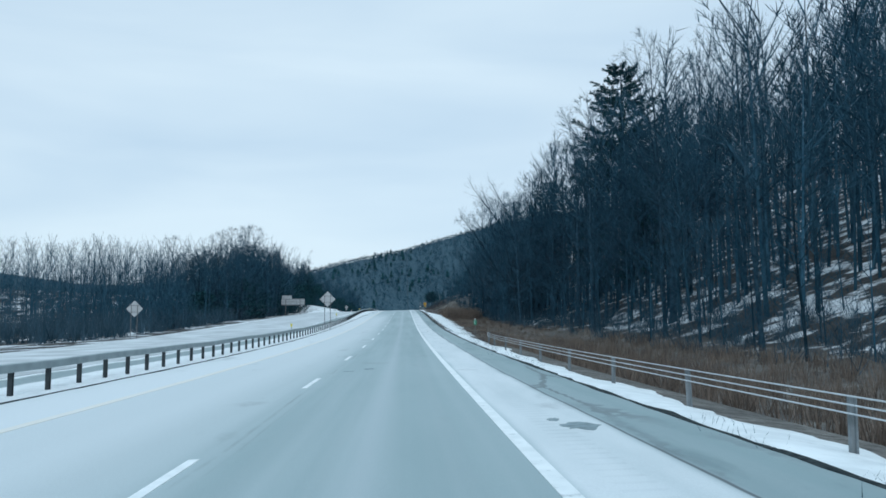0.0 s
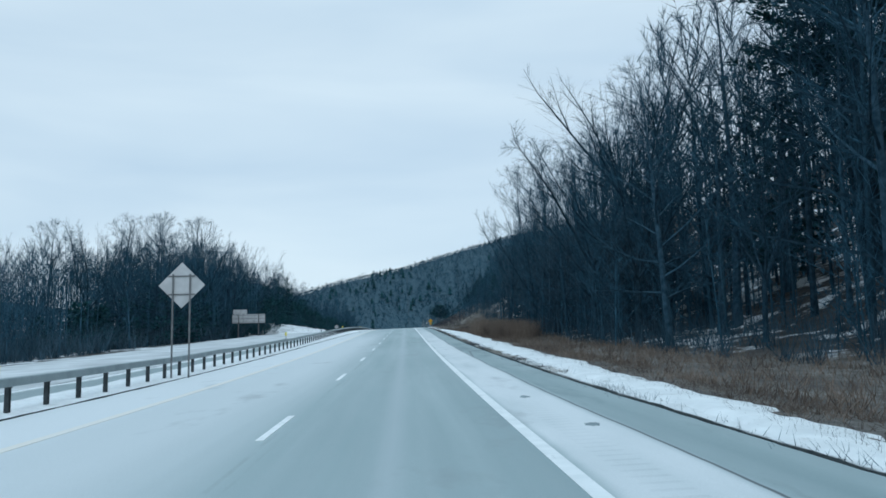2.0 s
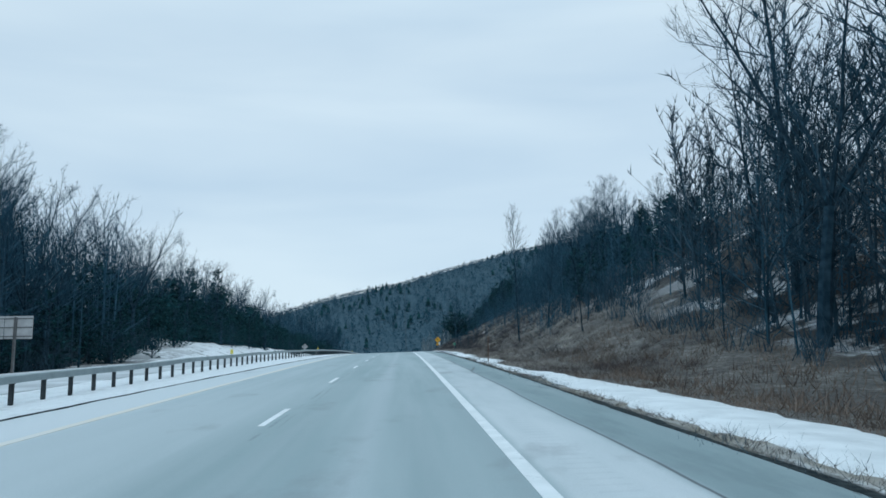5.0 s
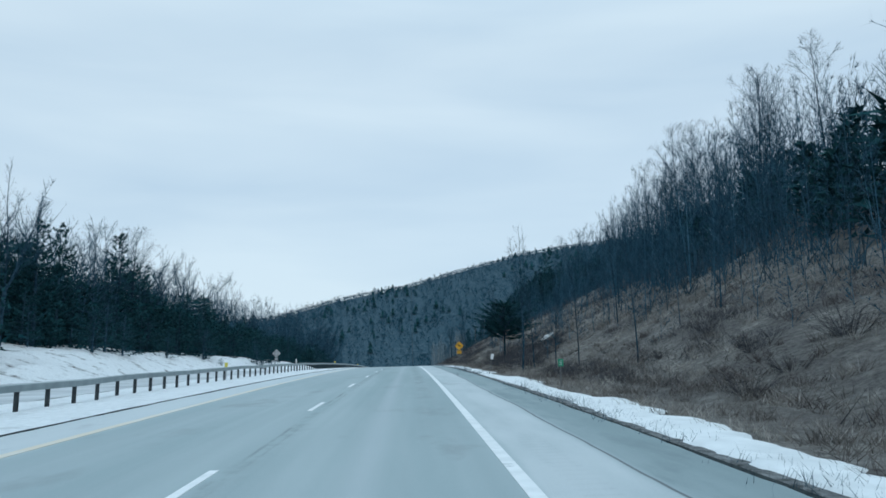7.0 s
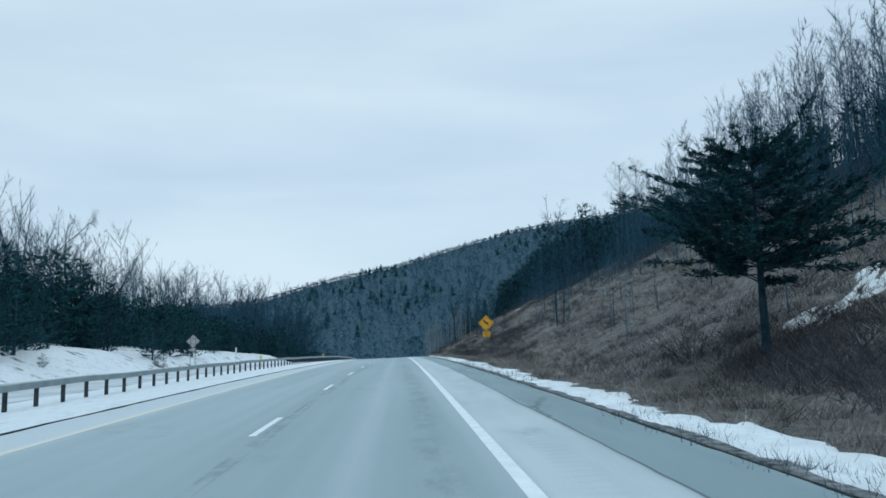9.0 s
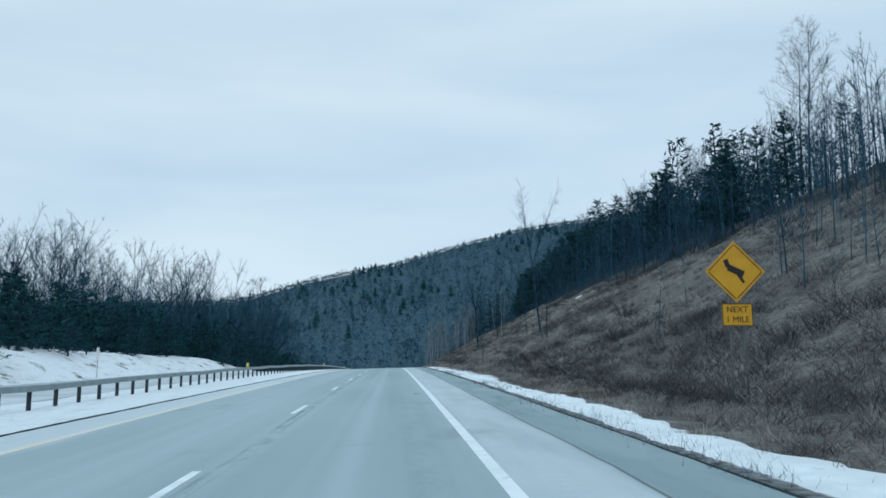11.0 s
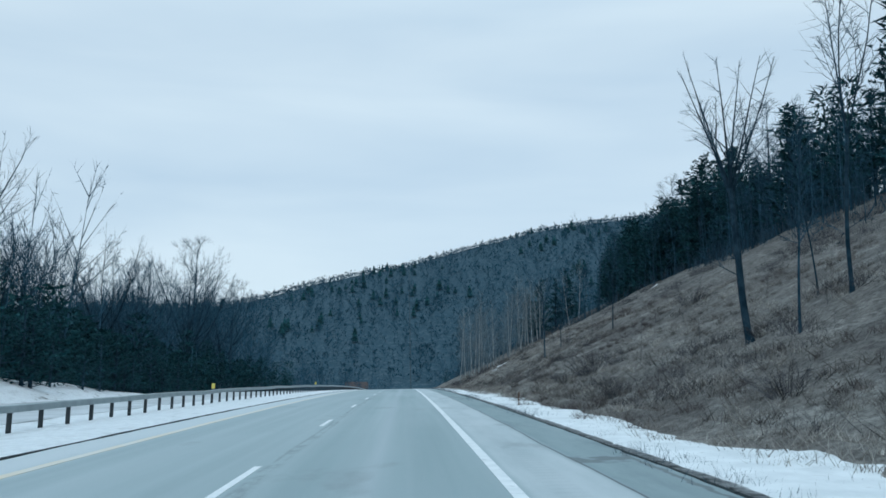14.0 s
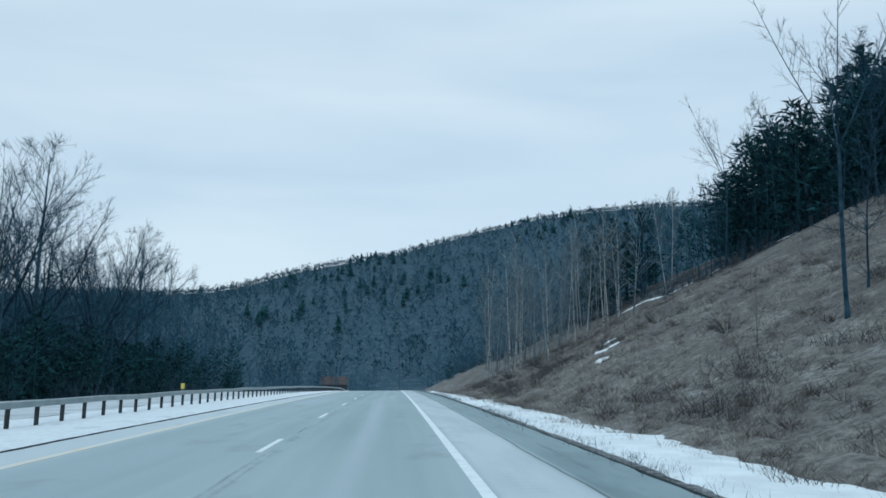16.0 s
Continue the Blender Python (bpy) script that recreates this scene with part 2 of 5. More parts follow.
# far twigs: the blue of distance haze is put into their base colour
M_HAZY_HILL = material("hazy_hill_twigs", (0.021, 0.066, 0.098), (0.038, 0.098, 0.139), 0.02, 0.95, 0, isle=0.18, gloss=0.08)
M_PALETWIG = material("pale_birch_twigs", (0.095, 0.130, 0.150), (0.185, 0.23, 0.255), 1.0, 0.9, 0, isle=0.3, gloss=0.08)
M_BIRCH = material("pale_birch_bark", (0.30, 0.325, 0.33), (0.44, 0.465, 0.47), 3.0, 0.85, 0.3, 14, c3=(0.06, 0.055, 0.05), c3_scale=4, c3_at=(0.55, 0.62), gloss=0.08)
M_NEEDLE = material("pine_needles", (0.006, 0.037, 0.047), (0.023, 0.077, 0.085), 1.5, 0.9, 0, isle=0.45, gloss=0.08)
M_REED = material("dry_brown_reeds", (0.106, 0.086, 0.074), (0.228, 0.178, 0.147), 0.35, 0.95, 0, isle=0.4, gloss=0.08)
M_GRASS = material("dead_grass_blades", (0.070, 0.063, 0.062), (0.452, 0.429, 0.393), 0.8, 0.95, 0, isle=0.3, gloss=0.08, c3=(0.091, 0.079, 0.078), c3_scale=0.16, c3_at=(0.48, 0.60))
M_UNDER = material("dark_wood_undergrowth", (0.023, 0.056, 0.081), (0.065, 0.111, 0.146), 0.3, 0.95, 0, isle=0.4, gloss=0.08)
M_SHRUB = material("dark_shrub_twigs", (0.042, 0.045, 0.052), (0.092, 0.093, 0.104), 0.3, 0.95, 0, isle=0.4, gloss=0.08)

# ---------------------------------------------------------------- plan
GRADE_Y = np.arange(-25, 526, 25.0)
GRADE = np.array([-0.613, 0.0, 0.529, 0.993, 1.53, 2.037, 2.292, 2.247, 2.042, 1.771, 1.438, 1.084, 0.754, 0.433, 0.174, -0.008,
                  -0.246, -0.612, -0.97, -1.264, -1.529, -1.757, -1.966])
PY = np.arange(-100, 3001, 5.0)
_g = np.tan(np.radians(np.interp(PY, np.append(GRADE_Y, [600, 700, 780, 860]), np.append(GRADE, [-2.7, -3.2, -2.4, 0.0]))))
_z = np.concatenate([[0], np.cumsum((_g[1:] + _g[:-1]) / 2 * 5)])
_z -= np.interp(0, PY, _z)


def prof(y):
    return np.interp(y, PY, _z)


def road_z(x, y):
    return prof(y) + CS * np.clip(x, -26, 6)


def smooth(a, b, v):
    t = np.clip((v - a) / (b - a), 0, 1)
    return t * t * (3 - 2 * t)


RIDGE_X = [-2500, -1200, -900, -600, -300, -228, -140, -5, 118, 196, 275, 347, 600, 2500]
RIDGE_Z = [150, 140, 125, 84, 88, 94, 120, 147, 185, 207, 218, 225, 240, 250]


VALLEY = float(prof(860)) - 0.3


def pave_x(y):
    """The median edge of the pavement."""
    return np.interp(y, [-60, 120, 200, 400], [-8.35, -8.3, -7.6, -7.3])


def rail_x(y):
    return np.interp(y, [-50, 60, 120, 200, 3000], [-9.1, -8.9, -9.1, -10.7, -10.8])


def rumple(x, y, s, seed=0.0):
    """Cheap smooth unevenness of the ground, -1 to 1."""
    return (np.sin(x / s + 1.7 * seed + np.sin(y / s * 0.7 + seed)) + np.sin(y / s * 1.3 + 0.5 + 1.3 * np.sin(x / s * 0.9 + seed))) * 0.5


def terrain(x, y):
    x, y = np.asarray(x, float), np.asarray(y, float)
    zr = road_z(x, y)
    # right of the road: a low brushy shelf and a wooded hill, later a grassy cutting
    lx = [3.9, 5.0, 6.6, 9.0, 15, 22, 120, 260, 900]
    sh = smooth(45, 85, y)
    low = np.interp(x, lx, [-0.03, -0.22, -0.42, -1.1, -1.2, -0.2, 38, 70, 110]) * (1 - sh) + np.interp(x, lx, [-0.03, -0.05, -0.17, -0.32, -0.4, 0.5, 38, 70, 110]) * sh
    x0 = np.interp(y, [180, 300, 350, 600], [7.0, 7.4, 6.2, 6.0])
    cut = np.where(x < x0, 0.02 - 0.06 * smooth(3.9, 4.6, x), np.interp(x - x0, [0, 1.5, 30, 42, 230, 900], [-0.04, 0.45, 14.6, 19.5, 80, 120]))
    cut = cut + np.where(x > x0 + 1, 0.25 * rumple(x, y, 3.1, 1.0) + 0.5 * rumple(x, y, 9.0, 2.0) + 0.10 * rumple(x, y, 0.62, 5.0) + 0.10 * rumple(x, y, 1.3, 3.0), 0)
    wb = smooth(150, 190, y)
    right = zr + low * (1 - wb) + cut * wb
    # left: median, the other carriageway, snowy bank
    bank_h = smooth(215, 265, y) * (1 - smooth(430, 495, y))
    flat = np.interp(-x, [25.5, 30, 45, 100, 400, 2500], [-0.05, -0.5, -1.0, -1.0, 10, 30])
    bank = np.interp(-x, [25.5, 26.5, 31, 36, 60, 200, 2500], [-0.05, 0.15, 2.3, 2.8, 4.5, 12, 30]) + np.where(x < -26.5, 0.3 * rumple(x, y, 2.6, 3.0), 0)
    left = zr + flat * (1 - bank_h) + bank * bank_h
    med = zr - 0.01 + 0.035 * (1 + rumple(x * 2, y, 1.1, 6.0)) * smooth(0, 0.5, pave_x(y) - x) - 0.10 * np.exp(-((x + 11.8) / 0.9) ** 2)
    z = np.where(x > 3.85, right, np.where(x < -25.5, left, np.where((x < pave_x(y) + 0.01) & (x > -12.9), med, zr - 0.25)))
    # the valley and the far hill
    far = smooth(600, 760, y)
    z = z * (1 - far) + far * (VALLEY + 0.35 * np.clip(z - VALLEY, 0, 300))
    ridge = np.interp(x, RIDGE_X, RIDGE_Z)
    start = 850 - 250 * smooth(40, 260, x)
    t = np.clip((y - start) / (1500 - start), 0, 1.0)
    hill = VALLEY + (ridge - VALLEY) * (0.85 * t + 0.15 * smooth(0, 1, t)) + 5 * rumple(x, y, 70, 0.5) * t + np.where(y > 1500, -(y - 1500) * 0.05, 0)
    return np.where(y > 600, np.maximum(z, hill), z)


def mesh_object(name, verts, faces, mat, parent=None, label="", smooth_shade=False):
    me = bpy.data.meshes.new(name)
    me.from_pydata(verts, [], faces)
    me.materials.append(mat)
    if smooth_shade:
        me.polygons.foreach_set("use_smooth", [True] * len(me.polygons))
    me.update()
    ob = new(name, me)
    if parent:
        ob.parent = parent
    if label:
        ob["label"] = label
    return ob


def part(name, bm, mat, parent=None, label=""):
    me = bpy.data.meshes.new(name)
    bmesh.ops.recalc_face_normals(bm, faces=bm.faces)
    bm.to_mesh(me)
    bm.free()
    me.materials.append(mat)
    ob = new(name, me)
    if parent:
        ob.parent = parent
    if label:
        ob["label"] = label
    return ob


def thing(name, place, label, category, group="", kind="", turn=0.0):
    ob = new(name)
    ob.empty_display_size = 0.2
    ob.matrix_basis = pose(*place, 0, 0, turn)
    return tagged(ob, label, category, group, kind)


def box(bm, size, centre, bevel=0.0, turn=None):
    """A bevelled box added to bm."""
    m = Matrix.Translation(centre)
    if turn is not None:
        m = m @ turn
    made = bmesh.ops.create_cube(bm, size=1, matrix=m @ Matrix.Diagonal((*size, 1)))
    if bevel:
        es = list({e for v in made["verts"] for e in v.link_edges})
        bmesh.ops.bevel(bm, geom=es, offset=bevel, segments=1, affect="EDGES")
    return bm


def tube(bm, a, b, r1, r2=None, sides=8):
    a, b = Vector(a), Vector(b)
    d = b - a
    m = Matrix.Translation((a + b) / 2) @ d.to_track_quat("Z", "Y").to_matrix().to_4x4()
    bmesh.ops.create_cone(bm, cap_ends=True, segments=sides, radius1=r1, radius2=r1 if r2 is None else r2, depth=d.length, matrix=m)
    return bm


def strip(name, xs, ys, zfun, mat, thick=0.1, parent=None, label=""):
    """A slab along the road: its top follows zfun, with sides and ends."""
    xs, ys = list(xs), list(ys)
    nx, ny = len(xs), len(ys)
    xl = [[float(x(y)) if callable(x) else x for x in xs] for y in ys]
    v = [(xl[j][i], ys[j], float(zfun(xl[j][i], ys[j]))) for j in range(ny) for i in range(nx)]
    f = [(j * nx + i, j * nx + i + 1, (j + 1) * nx + i + 1, (j + 1) * nx + i) for j in range(ny - 1) for i in range(nx - 1)]
    k = len(v)
    rim = [j * nx for j in range(ny)] + [(ny - 1) * nx + i for i in range(1, nx)] + [j * nx + nx - 1 for j in range(ny - 2, -1, -1)] + list(range(nx - 2, 0, -1))
    v += [(v[i][0], v[i][1], v[i][2] - thick) for i in rim]
    m = len(rim)
    f += [(rim[i], rim[(i + 1) % m], k + (i + 1) % m, k + i) for i in range(m)]
    return mesh_object(name, v, f, mat, parent, label)


# ---------------------------------------------------------------- ground


def ground_material():
    """Snow on the verges, the median and the bank; dead grass on the cutting; leaf litter with snow in the woods, blued
    far off for haze.
    """
    g = Graph("winter_ground", 0.12)
    mid = g.noise(0.8, 6, lo=0.3, hi=0.7)
    fine = g.noise(5.0, 5, lo=0.3, hi=0.7)
    tuft = g.noise(3.2, 7, (1, 1, 1.6), rough=0.75, lo=0.42, hi=0.58)
    clump = g.noise(0.9, 6, (1, 1, 1.4), rough=0.7, lo=0.40, hi=0.60)
    grass = g.mix(mid, (0.155, 0.139, 0.129), (0.318, 0.290, 0.265))
    grass = g.mix(g.op("MULTIPLY", clump, 0.85), grass, (0.080, 0.071, 0.070))
    thicket = g.noise(0.16, 6, rough=0.62, lo=0.48, hi=0.58)
    grass = g.mix(g.op("MULTIPLY", thicket, g.op("ADD", 0.68, g.op("MULTIPLY", g.rng(g.y, 330, 300), 0.1))), grass, (0.068, 0.060, 0.063))
    straw = g.noise(0.3, 7, (1, 1, 2), rough=0.65, lo=0.53, hi=0.66)
    grass = g.mix(g.op("MULTIPLY", straw, g.op("ADD", 0.32, g.op("MULTIPLY", g.rng(g.y, 350, 440), 0.33))), grass, (0.426, 0.408, 0.377))
    grass = g.mix(g.op("MULTIPLY", g.rng(g.y, 418, 450, 0.0, 0.28), g.rng(g.x, 16, 9)), grass, (0.435, 0.408, 0.372))
    grass = g.mix(g.op("MULTIPLY", tuft, 0.80), grass, (0.061, 0.055, 0.054))
    grass = g.mix(g.op("MULTIPLY", fine, 0.26), grass, (0.409, 0.389, 0.342))
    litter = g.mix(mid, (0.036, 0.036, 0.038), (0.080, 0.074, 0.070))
    # beyond the crest, haze is painted into the litter as blue-grey
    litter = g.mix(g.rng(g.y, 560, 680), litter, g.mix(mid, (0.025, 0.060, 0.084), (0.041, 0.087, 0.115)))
    patches = g.noise(0.22, 7, rough=0.7, lo=0.505, hi=0.575)
    patches = g.op("MULTIPLY", patches, g.op("MINIMUM", g.rng(g.y, 500, 800, 1.0, 0.05), g.op("MAXIMUM", g.rng(g.y, 180, 215, 1.0, 0.12), g.rng(g.x, -20, -30))))
    wood = g.mix(patches, litter, (0.74, 0.75, 0.77))
    snow = g.mix(fine, (0.76, 0.77, 0.78), (0.90, 0.905, 0.91))
    snow = g.mix(g.op("MULTIPLY", g.noise(1.3, 6, (1, 0.6, 1), rough=0.7, lo=0.54, hi=0.70), 0.55), snow, (0.50, 0.50, 0.50))
    wob = g.noise(0.45, 6, lo=0.2, hi=0.8)
    crisp = g.noise(3.5, 6, rough=0.7, lo=0.2, hi=0.8)
    edge = g.op("ADD", g.op("ADD", g.x, g.op("MULTIPLY", g.op("SUBTRACT", crisp, 0.5), 0.8)), g.op("MULTIPLY", g.op("SUBTRACT", wob, 0.5), 0.8))
    verge = g.op("MULTIPLY", g.rng(edge, 4.75, 4.9, 1.0, 0.0), g.op("MAXIMUM", g.rng(g.y, 168, 160), g.rng(g.y, 180, 190)))
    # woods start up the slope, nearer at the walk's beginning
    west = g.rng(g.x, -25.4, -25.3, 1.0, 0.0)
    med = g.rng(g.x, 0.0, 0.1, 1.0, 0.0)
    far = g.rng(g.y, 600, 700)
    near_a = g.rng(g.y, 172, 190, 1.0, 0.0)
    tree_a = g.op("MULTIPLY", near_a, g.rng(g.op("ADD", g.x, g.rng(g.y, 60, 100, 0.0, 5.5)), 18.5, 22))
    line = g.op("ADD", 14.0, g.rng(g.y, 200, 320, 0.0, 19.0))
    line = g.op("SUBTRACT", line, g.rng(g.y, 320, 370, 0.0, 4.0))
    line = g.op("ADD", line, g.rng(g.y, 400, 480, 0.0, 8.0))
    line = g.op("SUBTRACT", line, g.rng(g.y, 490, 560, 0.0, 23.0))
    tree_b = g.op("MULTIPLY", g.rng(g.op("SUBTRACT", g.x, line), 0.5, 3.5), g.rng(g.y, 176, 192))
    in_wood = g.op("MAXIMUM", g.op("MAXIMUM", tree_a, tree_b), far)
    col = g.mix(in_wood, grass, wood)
    bank = g.op("MULTIPLY", g.rng(g.y, 215, 260), g.rng(g.y, 500, 450))
    bare = g.noise(0.5, 7, rough=0.7, lo=0.56, hi=0.66)
    bank_col = g.mix(bare, snow, (0.10, 0.085, 0.07))
    strip_w = g.rng(edge, -29.0, -28.5)
    west_col = g.mix(g.op("MAXIMUM", g.op("MULTIPLY", bank, g.rng(g.x, -44, -36)), strip_w), wood, bank_col)
    col = g.mix(g.op("MULTIPLY", west, g.op("SUBTRACT", 1.0, far)), col, west_col)
    swept = g.op("MULTIPLY", g.band(-11.7, 0.85, 0.14, wob, 0.4), g.rng(g.y, 170, 135, 0.0, 0.85))
    snowy = g.op("MULTIPLY", g.op("MAXIMUM", g.op("MULTIPLY", med, g.op("SUBTRACT", 1.0, west)), verge), g.op("SUBTRACT", 1.0, far))
    snowy = g.op("MULTIPLY", snowy, g.op("SUBTRACT", 1.0, west))
    col = g.mix(snowy, col, snow)
    col = g.mix(swept, col, (0.24, 0.30, 0.31))
    reach = g.op("ADD", g.op("MULTIPLY", g.op("SUBTRACT", crisp, 0.5), 0.22), g.op("SUBTRACT", g.x, g.op("MULTIPLY", g.rng(g.y, 120, 190), g.rng(g.y, 340, 270, 0.0, 0.14))))
    dirt = g.op("MULTIPLY", g.rng(reach, 4.06, 4.16, 1.0, 0.0), g.rng(g.x, 3.5, 3.6))
    col = g.mix(g.op("MULTIPLY", dirt, g.rng(fine, 0, 1, 0.6, 1.0)), col, (0.036, 0.040, 0.041))
    fringe = g.op("MULTIPLY", g.band(4.42, 0.38, 0.14, wob, 0.6), g.op("MULTIPLY", g.rng(g.y, 75, 95), g.rng(g.y, 186, 168)))
    col = g.mix(g.op("MULTIPLY", fringe, g.rng(mid, 0, 1, 0.6, 1.0)), col, (0.25, 0.22, 0.175))
    return g.finish(col, 0.9, g.op("ADD", mid, g.op("MULTIPLY", fine, 0.5)), 0.65, 0.25)


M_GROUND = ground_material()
gx = np.unique(np.concatenate([
    -np.geomspace(60, 3000, 26), np.arange(-60, -25, 1.4), [-25.55, -25.45, -24, -20, -16, -13.0, -12.85], np.arange(-12.6, -8.6, 0.4), np.arange(-8.5, -7.1, 0.15),
    [-5, 0, 3.8, 3.9], np.arange(4.05, 7.5, 0.3), np.arange(7.5, 36, 0.7), np.arange(36, 48, 1.5), np.geomspace(48, 3000, 34)]))
gy = np.unique(np.concatenate([np.arange(-60, 170, 2.5), np.arange(170, 500, 1.0), np.arange(500, 620, 3.0), np.arange(620, 900, 10), np.arange(900, 1600, 20), np.geomspace(1600, 4500, 16)]))
GX, GY = np.meshgrid(gx, gy)
GZ = terrain(GX, GY)
nx = len(gx)
gf = [(j * nx + i, j * nx + i + 1, (j + 1) * nx + i + 1, (j + 1) * nx + i) for j in range(len(gy) - 1) for i in range(nx - 1)]


def lie(x, y):
    """The height of the ground sheet itself, between its points."""
    i = np.clip(np.searchsorted(gx, x) - 1, 0, nx - 2)
    j = np.clip(np.searchsorted(gy, y) - 1, 0, len(gy) - 2)
    u, v = (x - gx[i]) / (gx[i + 1] - gx[i]), (y - gy[j]) / (gy[j + 1] - gy[j])
    return (GZ[j, i] * (1 - u) + GZ[j, i + 1] * u) * (1 - v) + (GZ[j + 1, i] * (1 - u) + GZ[j + 1, i + 1] * u) * v


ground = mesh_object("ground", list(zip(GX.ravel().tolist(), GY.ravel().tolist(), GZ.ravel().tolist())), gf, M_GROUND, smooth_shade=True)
tagged(ground, "winter ground of dead grass, leaf litter and old snow", "ground", kind="structure")

ry = np.arange(-60, 690, 5.0)
road = strip("road", [lambda y: pave_x(y) - 0.1, lambda y: pave_x(y) + 0.4, XY, -4, XD, -0.5, XE, 2.7, 3.85], ry, road_z, M_ROAD, 0.22)
tagged(road, "salt-greyed asphalt carriageway with snow-dusted shoulders", "road", kind="structure")
strip("edge_line", [XE - 0.085, XE + 0.085], ry, lambda x, y: road_z(x, y) + 0.006, M_WHITE, 0.006, road, "worn white edge line")
strip("median_line", [XY - 0.11, XY + 0.11], ry, lambda x, y: road_z(x, y) + 0.006, M_YELLOW, 0.006, road, "faded yellow line half under snow")
for k in range(-4, 52):
    y0 = 5.632 + 12.19 * k
    strip("lane_dash", [XD - 0.06, XD + 0.06], [y0, y0 + 1.5, y0 + 3.05], lambda x, y: road_z(x, y) + 0.006, M_WHITE, 0.006, road)


def vnoise(x, y, seed):
    """Value noise on a unit lattice, 0 to 1."""
    x, y = np.asarray(x, float), np.asarray(y, float)
    i, j = np.floor(x), np.floor(y)
    u, v = x - i, y - j
    u, v = u * u * (3 - 2 * u), v * v * (3 - 2 * v)

    def at(a, b):
        q = np.sin(a * 127.1 + b * 311.7 + seed * 74.7) * 43758.5453
        return q - np.floor(q)

    return (at(i, j) * (1 - u) + at(i + 1, j) * u) * (1 - v) + (at(i, j + 1) * (1 - u) + at(i + 1, j + 1) * u) * v


def ragged(y, size, seed):
    """An uneven edge along the road at three scales."""
    zero = np.zeros_like(y)
    return size * (vnoise(y / 4.1, zero, seed) + 0.6 * vnoise(y / 1.3, zero, seed + 1) + 0.4 * vnoise(y / 0.45, zero, seed + 2) - 1.0)


def worn(y, seed, size):
    return size * (0.6 * float(vnoise(y / 1.9, 0.0, seed)) + 0.4 * float(vnoise(y / 0.5, 0.0, seed + 1)) - 0.5)


strip("pavement_edge", [lambda y: pave_x(y) - 0.03 + worn(y, 31, 0.10), lambda y: pave_x(y) + 0.06 + worn(y, 33, 0.13)], np.arange(-60, 640, 0.5), lambda x, y: float(road_z(x, y)) + 0.02, M_EDGE, 0.05, road, "dark ragged edge of the pavement")
strip("pavement_edge", [lambda y: 3.83 + worn(y, 35, 0.10), lambda y: 3.96 + 0.08 * float(smooth(180, 240, y)) + worn(y, 37, 0.22)], np.arange(-60, 600, 0.25), lambda x, y: float(road_z(3.85, y)) + 0.005, M_EDGE, 0.05, road, "dark crumbled edge of the pavement")

VERGE_Y = [-20, 25, 55, 80, 100, 145, 160, 172, 177, 179, 190, 205, 260, 318, 332, 345, 360, 400, 460, 500, 515, 560]
VERGE_X = [5.3, 5.4, 5.6, 6.3, 6.9, 7.0, 5.6, 4.65, 4.6, 5.5, 5.0, 5.4, 5.4, 5.35, 5.4, 5.85, 5.9, 6.2, 6.2, 6.0, 5.2, 4.7]


def snow_bank():
    """The ploughed strip of old snow along the verge: lumpy, with a ragged edge on both sides."""
    ys = np.concatenate([np.arange(-20, 170, 0.4), np.arange(170, 500, 0.3), np.arange(500, 560, 0.6)])
    xi = np.interp(ys, [-20, 60, 85, 162, 171, 300, 350, 560], [4.02, 4.05, 4.42, 4.40, 4.10, 4.08, 4.14, 4.16]) + ragged(ys, 0.16, 1)
    xo = np.interp(ys, VERGE_Y, VERGE_X) - np.interp(ys, [30, 50, 130, 150, 225, 240, 285, 320], [0.12, 0.3, 0.3, 0.12, 0.15, 0.35, 0.35, 0.15]) + ragged(ys, 0.7, 7)
    nx = 18
    u = np.linspace(-0.08, 1.12, nx)[None, :]
    X = xi[:, None] + (np.maximum(xo - xi, 0.12))[:, None] * u
    Y = np.repeat(ys[:, None], nx, 1) + 0.1 * vnoise(X * 2, ys[:, None] * 2, 3)
    d = np.minimum((X - xi[:, None]) * 0.8, xo[:, None] - X) + 0.22 * (vnoise(X * 2.3, Y * 1.6, 11) - 0.5) + 0.10 * (vnoise(X * 6, Y * 5, 12) - 0.5)
    holes = np.interp(ys, [35, 48, 85, 100, 235, 250, 280, 300], [0, 0.2, 0.2, 0, 0, 0.25, 0.25, 0])[:, None] * (vnoise(X * 1.8, Y * 1.5, 21) > 0.55)
    d = d - holes
    thick = 0.075 * (1 - np.exp(-np.clip(d, 0, None) / 0.16)) + 0.035 * (vnoise(X * 1.7, Y * 1.1, 15) - 0.3) * (d > 0.05)
    Z = terrain(X, Y) + np.where(d > 0, thick + 0.012, -0.07)
    f = [(j * nx + i, j * nx + i + 1, (j + 1) * nx + i + 1, (j + 1) * nx + i) for j in range(len(ys) - 1) for i in range(nx - 1)]
    ob = mesh_object("snow_bank", list(zip(X.ravel().tolist(), Y.ravel().tolist(), Z.ravel().tolist())), f, M_SNOW, smooth_shade=True)
    return tagged(ob, "lumpy strip of old snow along the verge", "snow", kind="stuff")


snow_bank()


